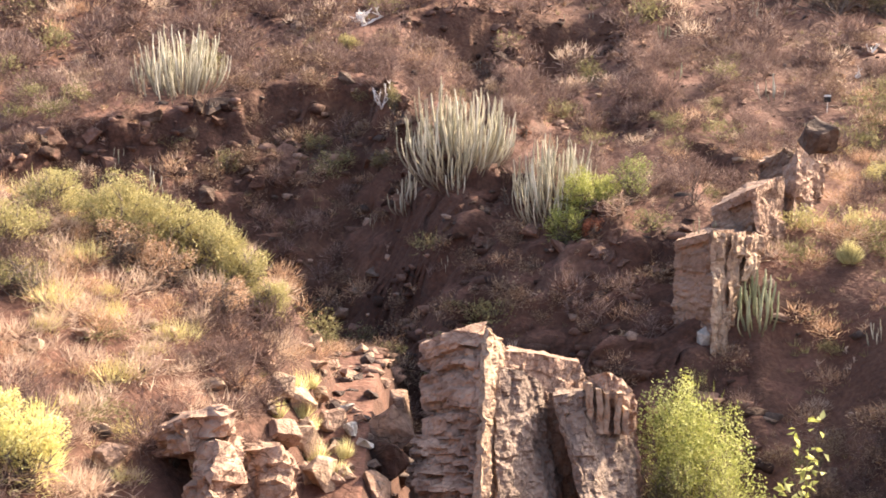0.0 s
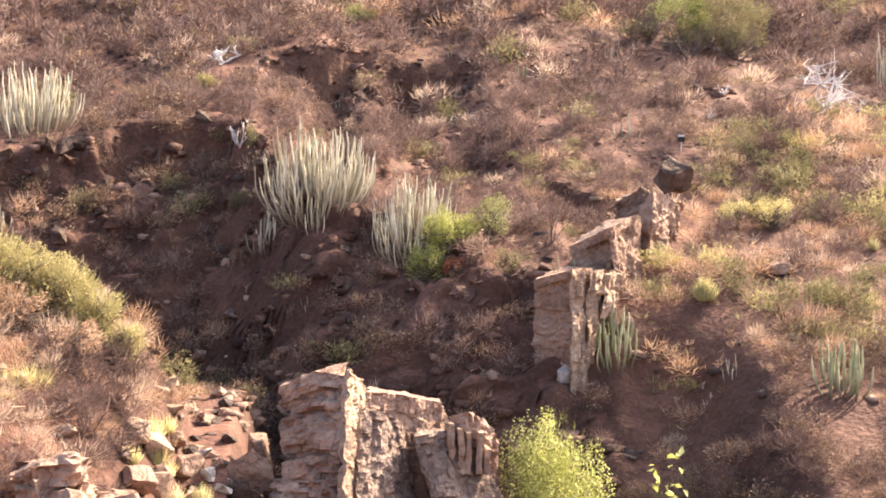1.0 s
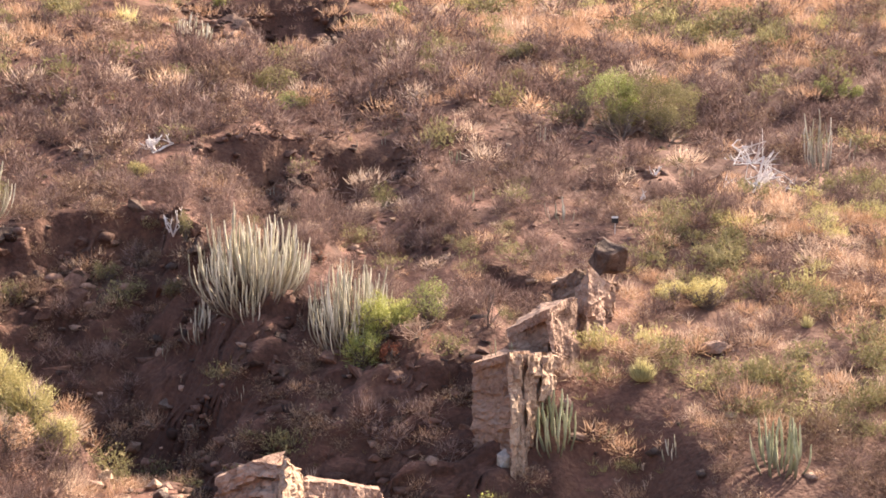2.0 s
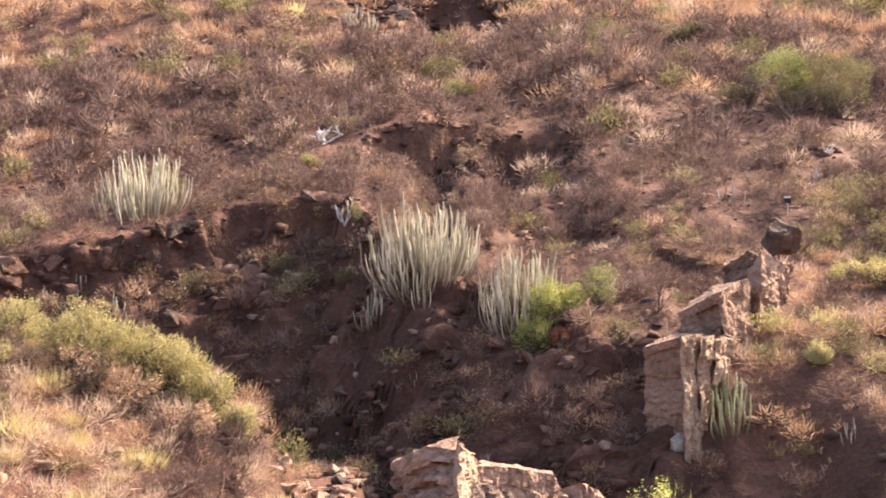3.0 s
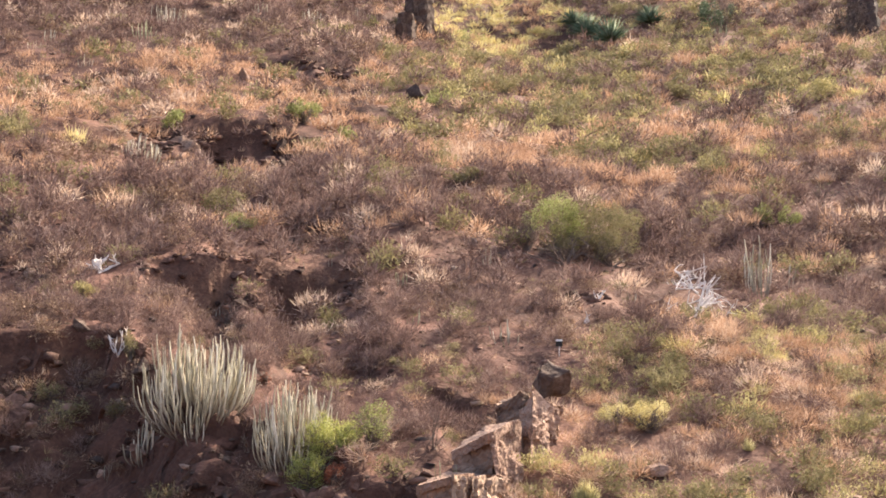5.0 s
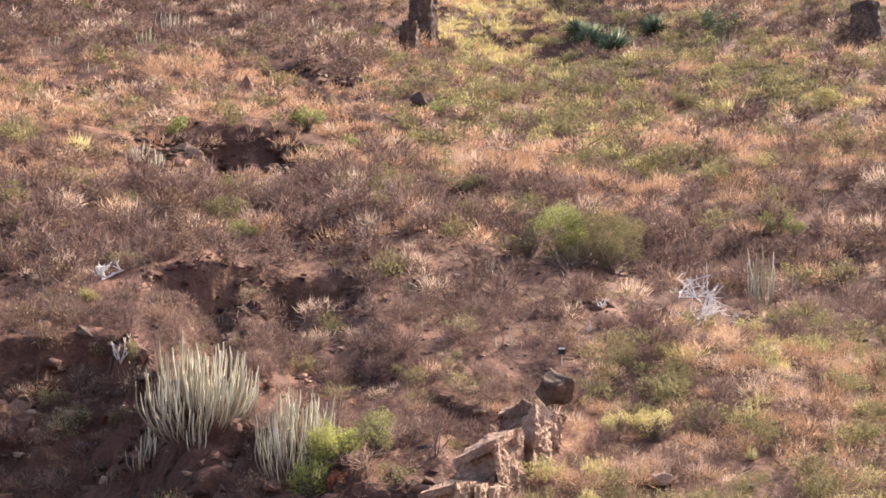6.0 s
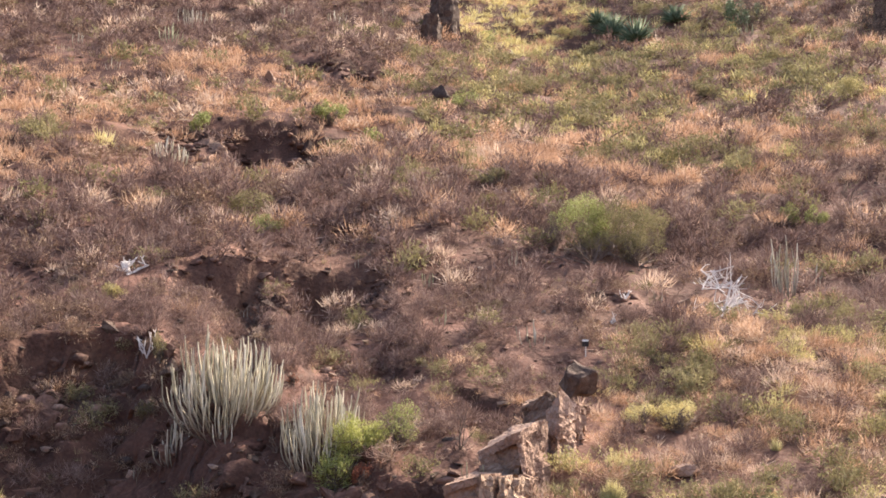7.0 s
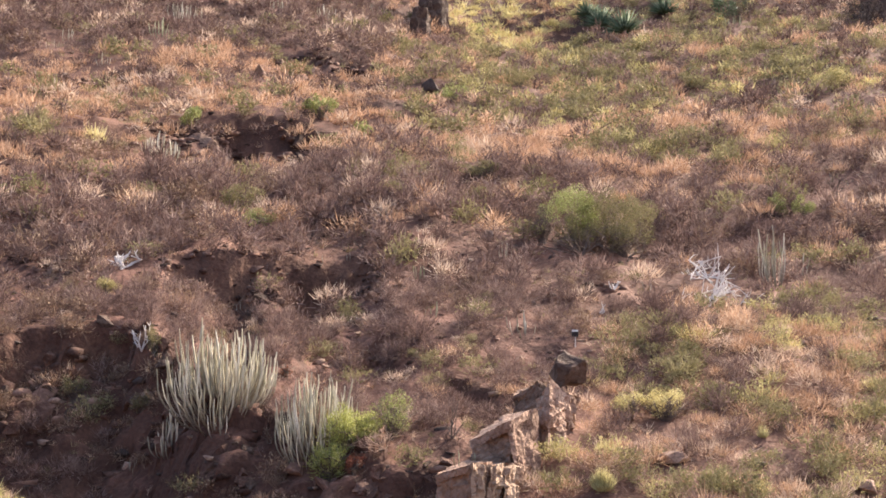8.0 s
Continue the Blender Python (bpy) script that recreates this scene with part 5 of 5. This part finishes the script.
def shapes_of(fine):
    """Templates about a metre across; fine: how many times finer than those of the far slope."""
    n, w = int(115 * fine), (0.0125 if fine > 1.5 else 0.016) / fine ** 0.8
    out = {key: [] for key in KINDS}
    for _ in range(7):
        out["dry"].append(both(domed(rng, n, 0.5, rng.uniform(0.5, 0.75), 0.19, w, 7, 0.5), twiggy(rng, n // 4, 0.5, 0.6, w, 0.15, True)))
        out["brown"].append(both(domed(rng, n, 0.5, rng.uniform(0.5, 0.7), 0.15, w * 1.1, 8, 0.2), bushy(rng, n // 2, 0.46, 0.6, 0.085 / fine ** 0.5, 12)))
        out["tan"].append(domed(rng, n, 0.5, rng.uniform(0.4, 0.6), 0.22, w * 0.9, 6, 0.6))
        out["straw"].append(domed(rng, n, 0.55, 0.3, 0.26, w * 0.8, 9, 1.0))
        out["russet"].append(both(domed(rng, n, 0.5, rng.uniform(0.45, 0.65), 0.22, w * 0.8, 7, 0.7), bushy(rng, n // 3, 0.44, 0.5, 0.055 / fine ** 0.4, 12)))
        out["olive"].append(both(domed(rng, n // 2, 0.5, 0.6, 0.2, w, 7, 0.7), bushy(rng, n, 0.5, 0.62, 0.085 / fine ** 0.5, 14)))
        out["yellow"].append(both(domed(rng, n // 2, 0.5, 0.5, 0.22, w, 7, 0.8), bushy(rng, n, 0.5, 0.55, 0.075 / fine ** 0.5, 14)))
        out["pale"].append(domed(rng, n, 0.5, 0.35, 0.3, w * 0.85, 7, 1.0))
    return out


BANDS = ((16.5, 27.0, 0.46, shapes_of(2.6)), (27.0, 42.0, 0.51, shapes_of(1.7)), (42.0, 62.0, 0.64, shapes_of(1.4)), (62.0, 124.0, 0.68, shapes_of(0.72)))
SINGLE = {"dry": ("dry_shrub", "leafless purplish-brown rounded shrub on the slope", "shrub"), "tan": ("tan_shrub", "dry tan twiggy shrub on a sunny slope", "shrub"),
          "russet": ("russet_bush", "soft russet dry bush on a sunny slope", "bush"), "olive": ("olive_bush", "low olive-green bush on the slope", "bush"), "brown": ("brown_bush", "rounded brown bush in the shaded hollow", "bush")}
heaps = {key: [] for key in KINDS}
alone = {key: 0 for key in KINDS}
for y0, y1, gap, shapes in BANDS:
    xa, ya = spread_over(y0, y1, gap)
    q = zones(xa, ya)
    kind = growth(xa, ya, q)
    wide = gap * np.clip(ya / 34, 1.0, 1.5) * rng.uniform(0.8, 1.7, len(xa)) * np.where(q["spur"] | q["sunny"], 1.5, np.where(ya > 60, 1.15, 1.25))
    places = np.stack([xa, ya, ground_height(xa, ya) - 0.04], 1)
    for k, key in enumerate(KINDS):
        which = np.flatnonzero(kind == k)
        # the nearest shrubs stand by themselves
        if key in SINGLE and y0 < 40:
            name, label, category = SINGLE[key]
            meshes = [tri_mesh(name, v, f, SCRUB[key]) for v, f in shapes[key]]
            lone = which[:max(0, 150 - alone[key])]
            alone[key] += len(lone)
            for p in lone:
                ob = new(name, meshes[rng.randint(len(meshes))])
                ob.matrix_world = pose(*places[p], 0, 0, rng.uniform(0, 360)) @ Matrix.Diagonal((wide[p], wide[p] * rng.uniform(0.8, 1.2), wide[p] * rng.uniform(0.7, 1.15), 1))
                tagged(ob, label, category, name.replace("_", " ") + "s of the slope")
            which = which[len(lone):]
        if len(which):
            heaps[key].append(scattered(rng, shapes[key], places[which], wide[which] * (0.9 if key in ("straw", "pale") else 1.0)))
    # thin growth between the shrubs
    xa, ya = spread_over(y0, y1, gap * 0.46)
    q = zones(xa, ya, 0.0)
    fill = growth(xa, ya, q)
    fill[rng.rand(len(xa)) < np.where(q["hollow"] | (fill == 0), 0.5, 0.3)] = -1
    places = np.stack([xa, ya, ground_height(xa, ya) - 0.03], 1)
    thin = {"dry": [twiggy(rng, 22, 0.5, 0.55, 0.012, 0.2, True) for _ in range(6)], "grass": [tufty(rng, 16, 0.5, 0.5, 0.016, True) for _ in range(6)]}
    for k, key in enumerate(KINDS):
        which = np.flatnonzero(fill == k)
        if len(which):
            heaps[key].append(scattered(rng, thin["grass" if key in ("straw", "pale", "yellow", "olive") else "dry"], places[which], gap * np.clip(ya[which] / 34, 1, 1.5) * rng.uniform(0.5, 1.0, len(which))))
for key, label, category in (("dry", "leafless purplish-brown scrub covering the hillside", "scrub"), ("brown", "rounded brown and russet scrub in the shaded hollow", "scrub"), ("tan", "dry tan scrub scattered over the hillside", "scrub"), ("straw", "dry orange grass over the hillside", "grass"), ("russet", "soft russet dry bushes on the sunny slopes", "scrub"),
                             ("olive", "low olive-green scrub over the hillside", "scrub"), ("yellow", "yellow-green scrub on the upper slope and gully", "scrub"), ("pale", "pale dry grass of the spur and the gully", "grass")):
    name = {"straw": "dry_grass", "pale": "pale_grass"}.get(key, key + "_scrub")
    tagged(new(name, tri_mesh(name, *both(*heaps[key]), SCRUB[key])), label, category, kind="stuff")

# ---- rubble ----
rng = np.random.RandomState(19)
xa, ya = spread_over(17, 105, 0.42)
q = zones(xa, ya)
places = np.stack([xa, ya, ground_height(xa, ya) - 0.03], 1)
rubble_shapes = []
for k in range(5):
    me = boulder_mesh("rubble_shape", BASALT, (0.5, 0.42, 0.26), 400 + k, 10, 0, 0.04, False)
    me.calc_loop_triangles()
    rubble_shapes.append((np.array([v.co[:] for v in me.vertices]), np.array([t.vertices[:] for t in me.loop_triangles])))
    bpy.data.meshes.remove(me)
for name, mat, share, label in (("rubble", BASALT, 0.05, "brown rubble and loose stones strewn over the slope"), ("tan_rubble", TAN_ROCK, 0.008, "tan loose stones strewn over the slope"), ("dark_rubble", DARK_ROCK, 0.06, "dark loose stones strewn over the slope")):
    mask = (rng.rand(len(xa)) < share * (1 + 1.5 * (q["drop"] > 0.25) + 2 * q["bed"] + 5 * q["spur"] * (mat is TAN_ROCK))) & ~q["rocky"] & ~(q["hollow"] & (mat is TAN_ROCK))
    v, f = scattered(rng, rubble_shapes, places[mask], rng.uniform(0.3, 1.1, mask.sum()))
    tagged(new(name, tri_mesh(name, v, f, mat)), label, "rubble", kind="stuff")

# half-buried earthy stones of the hollow
rng = np.random.RandomState(23)
bx, by = rng.uniform(-10.5, 6.0, 4200), rng.uniform(25.0, 38.0, 4200)
away = (np.abs(bx - 4.6) + np.abs(by - 27.8) > 1.3) & ~((bx > -1.2) & (bx < 3.4) & (by < 24.4))
inside = (by < np.interp(bx, BROW_X, BROW_Y) + 0.2) & (bx < 5.7) & away
for cx, cy, room in CLEAR:
    inside &= np.hypot(bx - cx, by - cy + 0.4) > room * 0.8 + 0.2
bx, by = bx[inside], by[inside]
spots = np.stack([bx, by, ground_height(bx, by) - 0.05], 1)
chance = rng.rand(len(bx)) + 0.7 * fbm(bx / 1.6 + 30, by / 1.6, 2)
# the crumbling faces of the banks and the bare middle slope
ux, uy, us = [rng.uniform(-15, 12, 1800)], [rng.uniform(36, 58, 1800)], [rng.uniform(0.2, 0.75, 1800)]
for cx, cy, half, tall in BANKS:
    many = int(28 * half * tall)
    across = rng.uniform(-1, 1, many)
    ux.append(cx + across * half)
    uy.append(cy + 0.1 * across * half - rng.uniform(-0.25, 1.0, many) * tall * np.sqrt(1 - across ** 2))
    us.append(rng.uniform(0.25, 1.0, many) ** 1.5 * (1.6 if cy > 55 else 1.25))
ux, uy, crumb_sizes = np.concatenate(ux), np.concatenate(uy), np.concatenate(us)
crumbs = np.stack([ux, uy, ground_height(ux, uy) - 0.02], 1)[uy > np.interp(ux, BROW_X, BROW_Y) + 0.3]
crumb_sizes = crumb_sizes[uy > np.interp(ux, BROW_X, BROW_Y) + 0.3]
bedded = chance > 0.5
v, f = scattered(rng, rubble_shapes, np.concatenate([spots[bedded], crumbs]), np.concatenate([rng.uniform(0.35 ** 0.5, 1.6 ** 0.5, bedded.sum()) ** 2, crumb_sizes]))
tagged(new("earthy_rubble", tri_mesh("earthy_rubble", v, f, CLOD)), "earth-brown stones bedded in the hollow and the banks", "rubble", kind="stuff")
